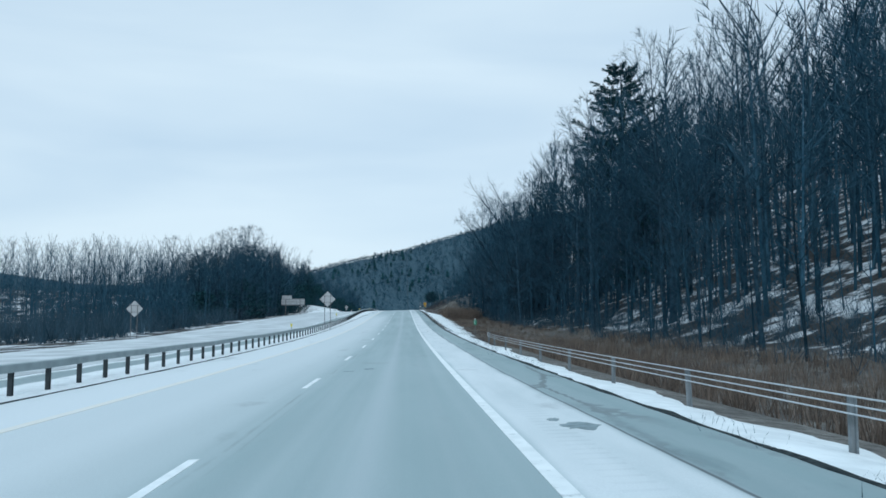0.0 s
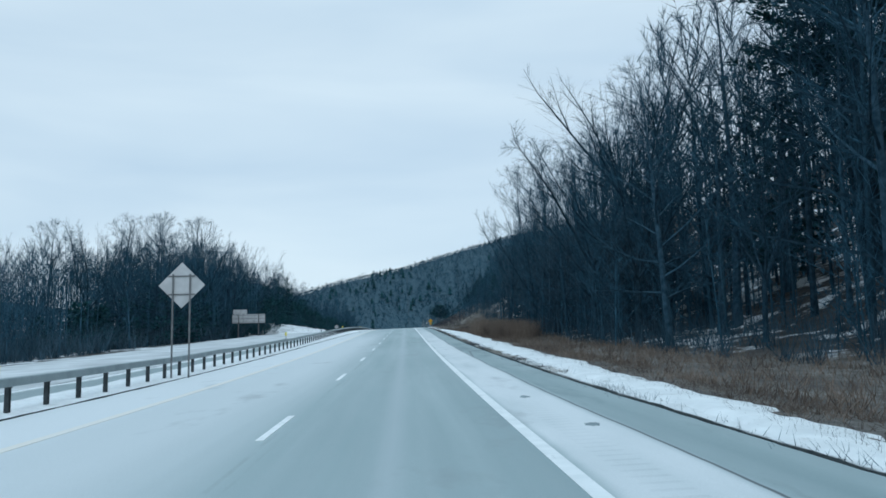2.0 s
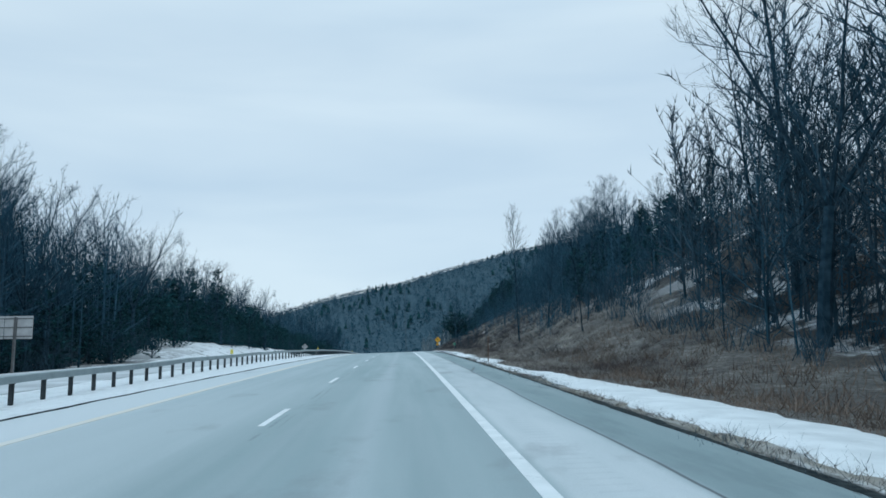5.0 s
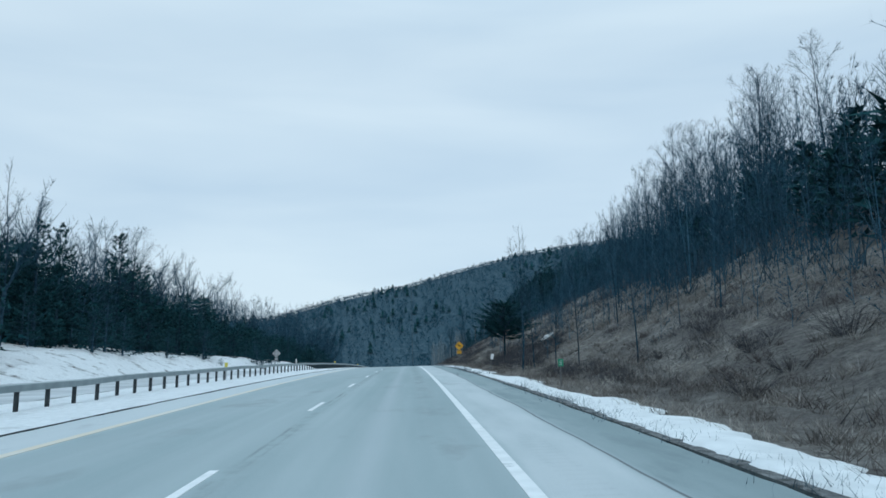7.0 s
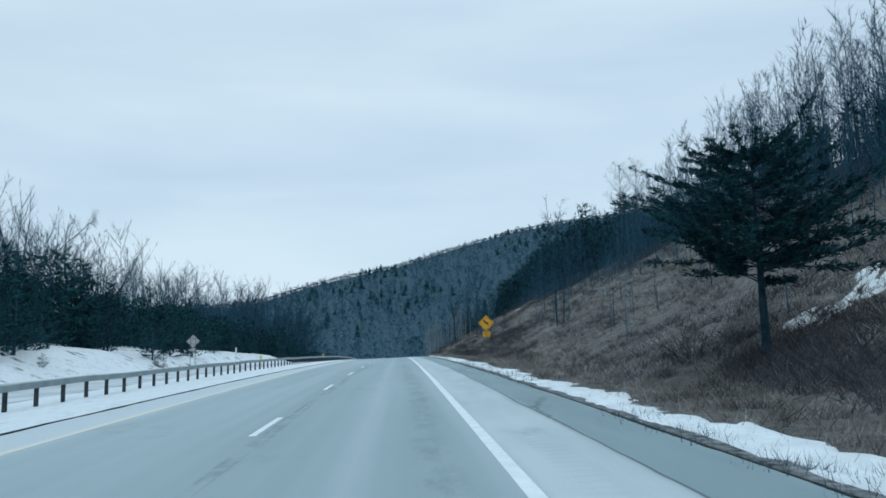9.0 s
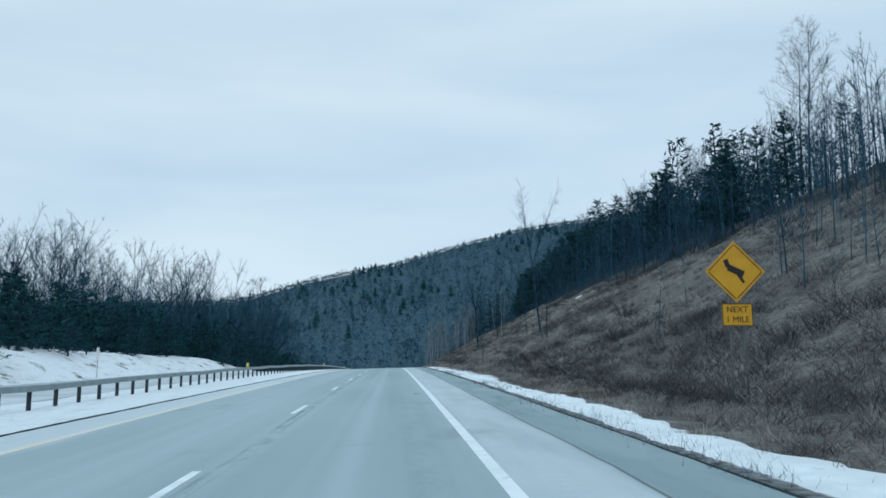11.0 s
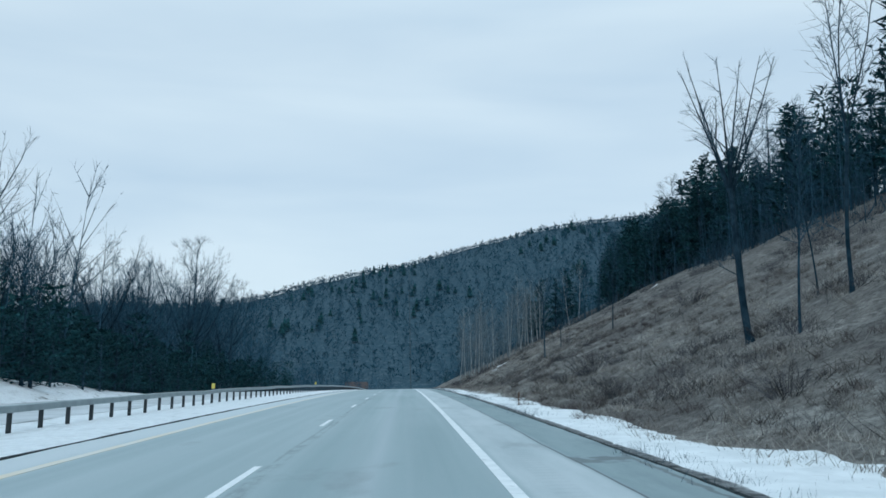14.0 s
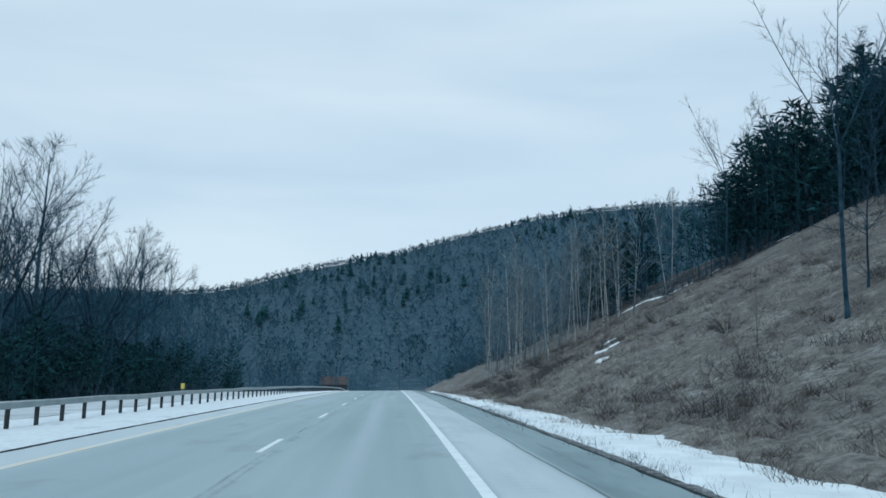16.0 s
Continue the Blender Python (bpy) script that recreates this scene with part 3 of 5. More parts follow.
def road_spot(x, y, lx, ly, seed):
    """A ragged worn spot of dark asphalt, a few millimetres proud."""
    r = random.Random(seed)
    n = 18
    rim = [(x + lx * r.uniform(0.55, 1.15) * math.cos(6.283 * q / n), y + ly * r.uniform(0.55, 1.15) * math.sin(6.283 * q / n)) for q in range(n)]
    v = [(a, b, float(road_z(a, b)) + 0.005) for a, b in rim] + [(a, b, float(road_z(a, b)) - 0.03) for a, b in rim]
    f = [tuple(range(n))] + [(q, q + n, (q + 1) % n + n, (q + 1) % n) for q in range(n)]
    return mesh_object("worn_spot", v, f, M_SPOT, road, "dark worn spot in the pavement")


SPOTS = [(2.36, 10.3, 0.26, 0.42), (2.12, 11.0, 0.10, 0.2), (-1.13, 24.3, 0.17, 0.4), (-1.68, 23.4, 0.2, 0.12), (0.95, 330.1, 0.15, 0.3), 
         (2.35, 66.5, 0.12, 0.2), (2.1, 71.0, 0.10, 0.25), (2.9, 346, 0.3, 0.16)]
for k, q in enumerate(SPOTS):
    road_spot(*q, k)
opp = strip("road_opposite", [-25.4, -22, -18, -14, -12.95], ry, road_z, M_OPP, 0.22)
tagged(opp, "opposite carriageway dusted with snow", "road", kind="structure")

# ---------------------------------------------------------------- guide rails
rail = thing("guide_rail", (0, 0, 0), "galvanised box-beam guide rail along the snowy median", "guide rail")
by = np.arange(-40, 640, 4.0)
RAIL_TOP = 0.74


def rail_beam():
    v, f = [], []
    for y in by:
        x, z = float(rail_x(y)), float(terrain(rail_x(y), y)) + RAIL_TOP
        for dx, dz in ((-0.07, 0), (-0.09, -0.02), (-0.09, -0.18), (-0.07, -0.2), (0.07, -0.2), (0.09, -0.18), (0.09, -0.02), (0.07, 0)):
            v.append((x + dx, float(y), z + dz))
    for j in range(len(by) - 1):
        for i in range(8):
            f.append((j * 8 + i, j * 8 + (i + 1) % 8, (j + 1) * 8 + (i + 1) % 8, (j + 1) * 8 + i))
    return mesh_object("beam", v, f, M_STEEL, rail, "galvanised box beam")


rail_beam()
bm = bmesh.new()
for dx in (-0.045, 0.045):
    box(bm, (0.012, 0.10, 0.95), (dx, 0, 0.2))
box(bm, (0.09, 0.012, 0.95), (0, 0, 0.2))
box(bm, (0.16, 0.10, 0.015), (0.03, 0, 0.545))
post_mesh = part("post", bm, M_POST, rail)
py0 = 18.0
first = True
for k in range(-20, 330):
    y = py0 + 1.83 * k
    p = post_mesh if first else new("post", post_mesh.data)
    first = False
    p.parent = rail
    p.matrix_basis = pose(float(rail_x(y)) + 0.02, y, float(terrain(rail_x(y), y)), 0, 0, 90)

cable = thing("cable_rail", (0, 0, 0), "three-strand cable guide rail on steel posts beside the shoulder", "guide rail")
bm = bmesh.new()
box(bm, (0.07, 0.055, 1.15), (0, 0, 0.12), 0.008)
box(bm, (0.02, 0.12, 1.15), (0.03, 0, 0.12), 0.004)
cpost = part("post", bm, M_CPOST, cable)
def cable_x(y):
    return np.interp(y, [-60, 41, 44, 48.1, 53], [4.9, 4.9, 5.0, 5.25, 5.85])


cable_y = [8.3 + 4.83 * k for k in range(-5, 8)] + [48.1, 53.0]
for k, y in enumerate(cable_y):
    p = cpost if k == 0 else new("post", cpost.data)
    p.parent = cable
    p.matrix_basis = pose(float(cable_x(y)), y, float(terrain(cable_x(y), y)), 0, 1.0 if k % 3 else -1.5, 0)
for h in (0.52, 0.615, 0.71):
    v, f = [], []
    ys = list(np.arange(-40, 40, 4.0)) + [41, 44, 46, 48.1, 50.5, 53.0]
    for y in ys:
        z = float(terrain(cable_x(y), y)) + h
        for a in range(6):
            v.append((float(cable_x(y)) - 0.07 + 0.010 * math.cos(a * math.pi / 3), float(y), z + 0.010 * math.sin(a * math.pi / 3)))
    for j in range(len(ys) - 1):
        for a in range(6):
            f.append((j * 6 + a, j * 6 + (a + 1) % 6, (j + 1) * 6 + (a + 1) % 6, (j + 1) * 6 + a))
    mesh_object("cable", v, f, M_CABLE, cable, "taut steel cable")

# ---------------------------------------------------------------- trees
rng = random.Random(7)
rs = np.random.RandomState(11)


class Sticks:
    """Collects tapered three-sided sticks as one mesh."""

    def __init__(self):
        self.v, self.f = [], []

    def path(self, pts, r0, r1, sides=3):
        base = len(self.v)
        n = len(pts)
        for i, p in enumerate(pts):
            d = (pts[min(i + 1, n - 1)] - pts[max(i - 1, 0)])
            d = d.normalized() if d.length > 1e-6 else Vector((0, 0, 1))
            s = d.orthogonal().normalized()
            c = d.cross(s)
            r = r0 + (r1 - r0) * i / (n - 1)
            for k in range(sides):
                a = 2 * math.pi * k / sides
                self.v.append(tuple(p + (s * math.cos(a) + c * math.sin(a)) * r))
        for i in range(n - 1):
            for k in range(sides):
                self.f.append((base + i * sides + k, base + i * sides + (k + 1) % sides, base + (i + 1) * sides + (k + 1) % sides, base + (i + 1) * sides + k))

    def spike(self, a, b, r):
        s = (b - a).orthogonal().normalized() * r * 1.4
        i = len(self.v)
        self.v += [tuple(a + s), tuple(a - s), tuple(b)]
        self.f.append((i, i + 1, i + 2))

    def mesh(self, name, mat):
        me = bpy.data.meshes.new(name)
        me.from_pydata(self.v, [], self.f)
        me.materials.append(mat)
        return me


def bend(p, d, length, n, wander, lift, r):
    """A curved path from p along d."""
    pts, d = [p.copy()], d.normalized()
    for i in range(n):
        d = (d + Vector((r.uniform(-1, 1), r.uniform(-1, 1), r.uniform(-1, 1))) * wander + Vector((0, 0, lift))).normalized()
        pts.append(pts[-1] + d * (length / n))
    return pts


def sway_from(d, angle, r, up=0.0):
    """A direction that leaves d by an angle, turned at random about it and lifted a little."""
    side = d.orthogonal().normalized()
    side = Matrix.Rotation(r.uniform(0, 2 * math.pi), 3, d) @ side
    return (d * math.cos(angle) + side * math.sin(angle) + Vector((0, 0, up))).normalized()


def bare_tree_meshes(seed, height, girth, crown_from=0.3, limbs=13, side=7, twigs=10, spread=0.25, elev=(25, 65), lean=0.0, twig_r=0.007, forks=0, fork_at=0.4, fan=0.4, crook=0.07, low_limbs=0, lift=0.05, crown=None):
    """A trunk, or a trunk that parts into stems; limbs that curve upwards, side branches and fine twigs on them.
    crown: middle, half height and half width, as shares of the height, of a rounded crown that the wood stays within."""
    r = random.Random(seed)
    trunk, fine = Sticks(), Sticks()
    h = height

    def held(q):
        if not crown or q.z < h * (crown[0] - 0.8 * crown[1]):
            return q
        c = Vector((lean * h * crown[0], 0, h * crown[0]))
        e = Vector(((q.x - c.x) / (h * crown[2]), (q.y - c.y) / (h * crown[2]), (q.z - c.z) / (h * crown[1])))
        k = e.length
        return q if k < 0.8 else c + (q - c) * ((0.8 + 0.35 * math.tanh((k - 0.8) / 0.35)) / k)

    top = fork_at if forks else 0.96
    main = bend(Vector((0, 0, -0.3)), Vector((lean, r.uniform(-0.03, 0.03), 1)), h * top + 0.3, 9, 0.035, 0.03, r)
    trunk.path(main, girth, girth * (0.72 if forks else 0.12), 7)
    trunk.path([main[0], main[0] + Vector((0, 0, 0.45)), main[1]], girth * 1.5, girth * 0.8, 7)
    grown = []

    def limb(p, d, length, r0, sides=3):
        pts = [held(q) for q in bend(p, d, length, 4, crook * 1.6, lift, r)]
        trunk.path(pts, r0, 0.007, sides)
        grown.append((pts, length))

    def along(pts, u):
        q = min(u * (len(pts) - 1), len(pts) - 1.001)
        k = int(q)
        return pts[k].lerp(pts[k + 1], q - k), (pts[k + 1] - pts[k]).normalized()

    if forks:
        a0 = r.uniform(0, 6.28)
        for k in range(forks):
            a = a0 + 2 * math.pi * k / forks + r.uniform(-0.3, 0.3)
            f = fan * r.uniform(0.55, 1.15)
            p = main[-1] if k % 2 else main[-1].lerp(main[-2], r.uniform(0.0, 0.9))
            st = bend(p, Vector((math.cos(a) * f, math.sin(a) * f, 1)), h * (1 - fork_at) * r.uniform(0.82, 1.02), 6, crook, 0.025, r)
            st = [held(q) for q in st]
            trunk.path(st, girth * (0.36 if forks > 3 else 0.46), 0.009, 5)
            grown.append((st, h * (1 - fork_at)))
            for q in range(max(2, limbs // forks)):
                u = r.uniform(0.12, 0.8)
                pp, d = along(st, u)
                limb(pp, sway_from(d, radians(r.uniform(22, 48)), r, 0.12), h * spread * (1.1 - u) * r.uniform(0.7, 1.2), girth * 0.26 * (1.1 - u))
    else:
        for k in range(limbs):
            u = (k + r.random()) / limbs
            t = crown_from + (0.95 - crown_from) * u
            pp, d = along(main, t / 0.96)
            a = k * 2.4 + r.uniform(-0.5, 0.5)
            e = radians(elev[0] + (elev[1] - elev[0]) * u + r.uniform(-9, 9))
            ln = h * spread * (0.55 + 0.75 * math.sin(math.pi * min(1.0, 0.25 + 0.72 * u))) * r.uniform(0.75, 1.15)
            limb(pp, Vector((math.cos(a) * math.cos(e), math.sin(a) * math.cos(e), math.sin(e))), ln, max(girth * 0.42 * (1.1 - t), 0.02))
        grown.append((main[5:], h * 0.35))
    for k in range(low_limbs):
        pp, d = along(main, r.uniform(0.35, 0.9))
        a = r.uniform(0, 6.28)
        limb(pp, Vector((math.cos(a), math.sin(a), r.uniform(0.1, 0.6))), h * r.uniform(0.06, 0.13), girth * 0.2)
    for pts, length in grown:
        n = max(3, int(side * (0.5 + length / (h * max(spread, 0.12) * 1.6))))
        for q in range(n):
            u = 0.18 + 0.82 * (q + r.random()) / n
            pp, d = along(pts, u)
            dd = sway_from(d, radians(r.uniform(25, 62)) * (1 if u < 0.97 else 0.3), r, 0.12)
            ln = min(length, h * 0.3) * 0.5 * (1.2 - u) * r.uniform(0.5, 1.25) + 0.02 * h
            br = bend(pp, dd, ln, 2, 0.12, 0.08, r)
            br = [held(q) for q in br]
            fine.path([br[0], br[2]], 0.013, 0.004)
            for w in range(twigs):
                v = r.uniform(0.05, 1.0)
                p3, d3 = along(br, v)
                fine.spike(p3, p3 + sway_from(d3, radians(r.uniform(15, 62)), r, 0.06) * (ln * r.uniform(0.3, 0.65) * (1.25 - v) + 0.010 * h), twig_r)
    return trunk, fine


def tree_proto(name, seed, bark, label, **kw):
    trunk, crown = bare_tree_meshes(seed, **kw)
    return (name, trunk.mesh("trunk", bark), crown.mesh("crown", M_TWIG if bark is not M_BIRCH else M_PALETWIG), label)


FOREST = [tree_proto("bare_tree", 10 + k, M_BARK, "leafless grey-barked deciduous tree in the winter wood", height=h, girth=g, crown_from=c, limbs=17, side=10, twigs=7, spread=sp * 1.2, elev=(22, 64), low_limbs=4, crown=(0.5 + c / 2, 0.53 - c / 2, sp * 1.15))
          for k, (h, g, c, sp) in enumerate([(19, 0.15, 0.36, 0.17), (21, 0.18, 0.42, 0.16), (16, 0.12, 0.28, 0.19), (20, 0.17, 0.38, 0.18), (14, 0.10, 0.24, 0.20)])]
BROAD = [tree_proto("bare_tree", 30 + k, M_BARK, "broad leafless hardwood tree with a fine twiggy crown", height=h, girth=g, crown_from=0.16, limbs=22, side=11, twigs=7, spread=sp, elev=(10, 62), forks=f, fork_at=fa, fan=0.75, crook=0.12, low_limbs=3, crown=(0.58, 0.43, 0.40))
         for k, (h, g, f, fa, sp) in enumerate([(17, 0.24, 0, 0.4, 0.30), (19, 0.30, 4, 0.28, 0.30), (15, 0.22, 5, 0.24, 0.32)])]
SLIM = [tree_proto("bare_tree", 50 + k, M_BARK, "slender leafless tree on the grassy cutting", height=h, girth=g, crown_from=c, limbs=16, side=6, twigs=5, spread=sp, elev=(42, 72), forks=f, fan=0.22, fork_at=0.42, low_limbs=3, twig_r=0.006)
        for k, (h, g, c, f, sp) in enumerate([(10, 0.07, 0.34, 0, 0.14), (12, 0.08, 0.34, 2, 0.17), (7, 0.05, 0.28, 0, 0.17), (14, 0.085, 0.40, 3, 0.17)])]
FORKED = [tree_proto("bare_tree", 61, M_BARK, "forked leafless tree with long spreading limbs", height=15, girth=0.098, limbs=14, side=5, twigs=6, spread=0.20, forks=5, fork_at=0.48, fan=0.62, crook=0.045, low_limbs=2, twig_r=0.005),
          tree_proto("bare_tree", 62, M_BARK, "leafless tree with straight stems fanning into a vase", height=12, girth=0.15, limbs=14, side=4, twigs=7, spread=0.17, forks=7, fork_at=0.50, fan=0.52, crook=0.035, lean=-0.05, low_limbs=3, twig_r=0.006),
          tree_proto("bare_tree", 63, M_BARK, "massive dark forked hardwood at the edge of the wood", height=24, girth=0.40, limbs=36, side=11, twigs=7, spread=0.27, forks=5, fork_at=0.34, fan=0.70, crook=0.12, low_limbs=5, crown=(0.63, 0.39, 0.37)),
          tree_proto("bare_tree", 64, M_BARK, "tall thin leafless tree parting into two open stems", height=14.5, girth=0.095, limbs=14, side=5, twigs=7, spread=0.16, forks=3, fork_at=0.46, fan=0.34, crook=0.05, lean=-0.12, low_limbs=3, twig_r=0.006)]
LEANER = tree_proto("bare_tree", 81, M_BARK, "tall slim leafless tree with steep narrow limbs", height=12.6, girth=0.085, crown_from=0.36, limbs=26, side=6, twigs=4, spread=0.17, elev=(52, 75), lean=-0.05, crook=0.03, twig_r=0.006)
BIRCH = [tree_proto("birch_tree", 70 + k, M_BIRCH, "slender pale-barked birch without leaves", height=h, girth=0.075, crown_from=0.28, limbs=12, side=5, twigs=8, spread=0.15, elev=(35, 68), lean=ln)
         for k, (h, ln) in enumerate([(12, 0.03), (14, 0.07)])]


def conifer_meshes(seed, height, radius, layers, per, clumps, open_from=0.12, tuft=4, dome=0.0, fat=0.16, needle=(0.5, 0.85), droop=(-0.1, 0.55)):
    """A trunk with whorls of boughs; each bough carries many flat sprays of needles."""
    r = random.Random(seed)
    trunk = Sticks()
    trunk.path(bend(Vector((0, 0, -0.3)), Vector((0, 0, 1)), height + 0.3, 6, 0.015, 0, r), height * 0.014 + 0.05, 0.02, 7)
    sv, sf = [], []
    for k in range(layers):
        t = open_from + (0.98 - open_from) * k / (layers - 1)
        cone = (1 - t) ** 0.75
        ball = math.sqrt(max(0.0, 1 - (2 * (t - open_from) / (1 - open_from) - 0.75) ** 2 / 1.6))
        ln0 = radius * (cone * (1 - dome) + ball * dome) * 1.05 + 0.15
        for b in range(max(4, int(per * (1 - 0.4 * t)))):
            a = r.uniform(0, 2 * math.pi)
            ln = ln0 * r.uniform(0.55, 1.15)
            p0 = Vector((0, 0, min(t + r.uniform(-0.6, 0.6) / layers, 0.97) * height))
            path = bend(p0, Vector((math.cos(a), math.sin(a), r.uniform(*droop))), ln, 3, 0.08, 0.03 + 0.12 * t, r)
            trunk.path([path[0], path[2], path[3]], 0.028, 0.008)
            for c in range(clumps):
                u = 0.25 + 0.78 * (c + r.random()) / clumps
                q = min(u * 3, 2.99)
                p = path[int(q)].lerp(path[int(q) + 1], q - int(q))
                d = (path[3] - path[0]).normalized()
                side = d.cross(Vector((0, 0, 1))).normalized()
                s = r.uniform(0.35, 0.7) * (0.5 + 0.5 * (1 - t)) * (height / 10) ** 0.5
                for w in range(tuft):
                    dd = (d * r.uniform(0.1, 1) + side * r.uniform(-0.9, 0.9) + Vector((0, 0, r.uniform(-0.35, 0.6)))).normalized()
                    n = dd.cross(Vector((r.uniform(-1, 1), r.uniform(-1, 1), r.uniform(-0.3, 1)))).normalized()
                    i = len(sv)
                    q0 = p + Vector((r.uniform(-1, 1), r.uniform(-1, 1), r.uniform(-1, 1))) * s * 0.25
                    ln2 = s * r.uniform(*needle)
                    sv += [tuple(q0), tuple(q0 + dd * ln2 * 0.5 + n * s * fat), tuple(q0 + dd * ln2), tuple(q0 + dd * ln2 * 0.5 - n * s * fat)]
                    sf += [(i, i + 1, i + 2), (i, i + 2, i + 3)]
    me = bpy.data.meshes.new("crown")
    me.from_pydata(sv, [], sf)
    me.materials.append(M_NEEDLE)
    return trunk.mesh("trunk", M_BARK), me


def conifer_proto(name, seed, label, **kw):
    t, c = conifer_meshes(seed, **kw)
    return (name, t, c, label)


TALLPINE = [conifer_proto("pine_tree", 96, "very tall dark pine standing out of the bare wood", height=32, radius=7.6, layers=22, per=11, clumps=14, open_from=0.42, tuft=8, fat=0.11, dome=0.35)]
PINE = [conifer_proto("pine_tree", 90, "tall dark green white pine with layered boughs", height=17, radius=3.9, layers=15, per=7, clumps=8, open_from=0.25, tuft=7, dome=0.25, fat=0.13),
        conifer_proto("pine_tree", 91, "tall dark green white pine with layered boughs", height=14, radius=3.6, layers=14, per=7, clumps=8, open_from=0.15, tuft=7, dome=0.3, fat=0.13)]
SPRUCE = [conifer_proto("spruce_tree", 92, "dark green spruce among the bare trees", height=12, radius=2.6, layers=15, per=8, clumps=5, tuft=6, fat=0.15)]
YOUNG = [conifer_proto("young_pine", 93, "bushy young pine on the snowy bank", height=4.8, radius=2.2, layers=8, per=8, clumps=5, open_from=0.06, tuft=4, dome=0.3, fat=0.17),
         conifer_proto("young_pine", 94, "bushy young pine on the snowy bank", height=3.6, radius=1.8, layers=7, per=8, clumps=6, open_from=0.05, tuft=4, dome=0.4, fat=0.17)]
ROADPINE = [conifer_proto("pine_tree", 95, "bushy dark green pine leaning over the grassy cutting", height=6.4, radius=3.2, layers=14, per=15, clumps=13, open_from=0.40, tuft=17, dome=1.0, fat=0.075, needle=(0.4, 0.75), droop=(-0.2, 0.35))]


def plant(proto, x, y, scale=1.0, turn=None, tilt=0.0, dz=0.0, wide=1.0, label="", group="trees"):
    name, trunk, crown, lab = proto
    z = float(terrain(x, y)) + dz
    ob = new(name)
    ob.empty_display_size = 0.3
    ob.matrix_basis = pose(x, y, z, tilt, tilt * 0.5, rng.uniform(0, 360) if turn is None else turn) @ Matrix.Diagonal((scale * wide, scale * wide, scale, 1))
    tagged(ob, label or lab, "tree", group)
    for n, me in (("trunk", trunk), ("crown", crown)):
        c = new(n, me)
        c.parent = ob
    return ob


TREE_LINE_Y = [-100, 60, 100, 185, 200, 240, 280, 320, 370, 400, 440, 480, 505, 515, 525, 560, 640]
TREE_LINE_X = [19, 18, 13.5, 13, 14, 18.5, 28, 33, 29, 29, 33, 37, 36, 31, 27, 14, 12]


def tree_line(y):
    return np.interp(y, TREE_LINE_Y, TREE_LINE_X)


def wood(n, xr, yr, protos, smin, smax, keep=lambda x, y: True, seed=1, gap=1.6):
    """n trees strewn over a stretch of the plan."""
    r = random.Random(seed)
    placed = []
    tries = 0
    while len(placed) < n and tries < n * 30:
        tries += 1
        x, y = r.uniform(*xr), r.uniform(*yr)
        if not keep(x, y) or any((x - a) ** 2 + (y - b) ** 2 < gap * gap for a, b in placed[-80:]):
            continue
        placed.append((x, y))
        plant(r.choice(protos), x, y, r.uniform(smin, smax), tilt=r.uniform(-3, 3), wide=r.uniform(0.85, 1.1))



def fast_mesh(name, v, f, mat):
    """A mesh from arrays of corners and triangles."""
    me = bpy.data.meshes.new(name)
    me.vertices.add(len(v))
    me.vertices.foreach_set("co", np.asarray(v, np.float32).ravel())
    me.loops.add(len(f) * 3)
    me.loops.foreach_set("vertex_index", np.asarray(f, np.int32).ravel())
    me.polygons.add(len(f))
    me.polygons.foreach_set("loop_start", np.arange(0, len(f) * 3, 3, dtype=np.int32))
    me.materials.append(mat)
    me.update(calc_edges=True)
    return me


def spikes(p0, p1, r):
    """Three-sided tapering sticks from p0 to p1."""
    p0, p1 = np.asarray(p0, float), np.asarray(p1, float)
    d = p1 - p0
    d /= np.linalg.norm(d, axis=1, keepdims=True) + 1e-9
    ref = np.where(np.abs(d[:, 2:3]) > 0.9, np.array([[1.0, 0, 0]]), np.array([[0, 0, 1.0]]))
    s = np.cross(d, ref)
    s /= np.linalg.norm(s, axis=1, keepdims=True) + 1e-9
    c = np.cross(d, s)
    r = np.broadcast_to(np.asarray(r, float), (len(p0),))[:, None]
    v = np.stack([p0 + s * r, p0 + (-0.5 * s + 0.87 * c) * r, p0 + (-0.5 * s - 0.87 * c) * r, p1], 1).reshape(-1, 3)
    b = (np.arange(len(p0)) * 4)[:, None, None]
    f = (b + np.array([[[0, 1, 3], [1, 2, 3], [2, 0, 3]]])).reshape(-1, 3)
    return v, f


def blades(p0, p1, r):
    """Thin tapering blades from p0 to p1."""
    p0, p1 = np.asarray(p0, float), np.asarray(p1, float)
    s = np.cross(p1 - p0, rs.normal(0, 1, p0.shape))
    s *= 1.4 * np.broadcast_to(np.asarray(r, float), (len(p0),))[:, None] / (np.linalg.norm(s, axis=1, keepdims=True) + 1e-9)
    return np.stack([p0 + s, p0 - s, p1], 1).reshape(-1, 3), np.arange(len(p0) * 3).reshape(-1, 3)


def merge(a, b):
    return np.concatenate([a[0], b[0]]), np.concatenate([a[1], b[1] + len(a[0])])


def strew(n, xr, yr, keep, rs):
    """Up to n places in a stretch of the plan that keep() allows."""
    x, y = rs.uniform(*xr, n * 4), rs.uniform(*yr, n * 4)
    ok = keep(x, y)
    return x[ok][:n], y[ok][:n]


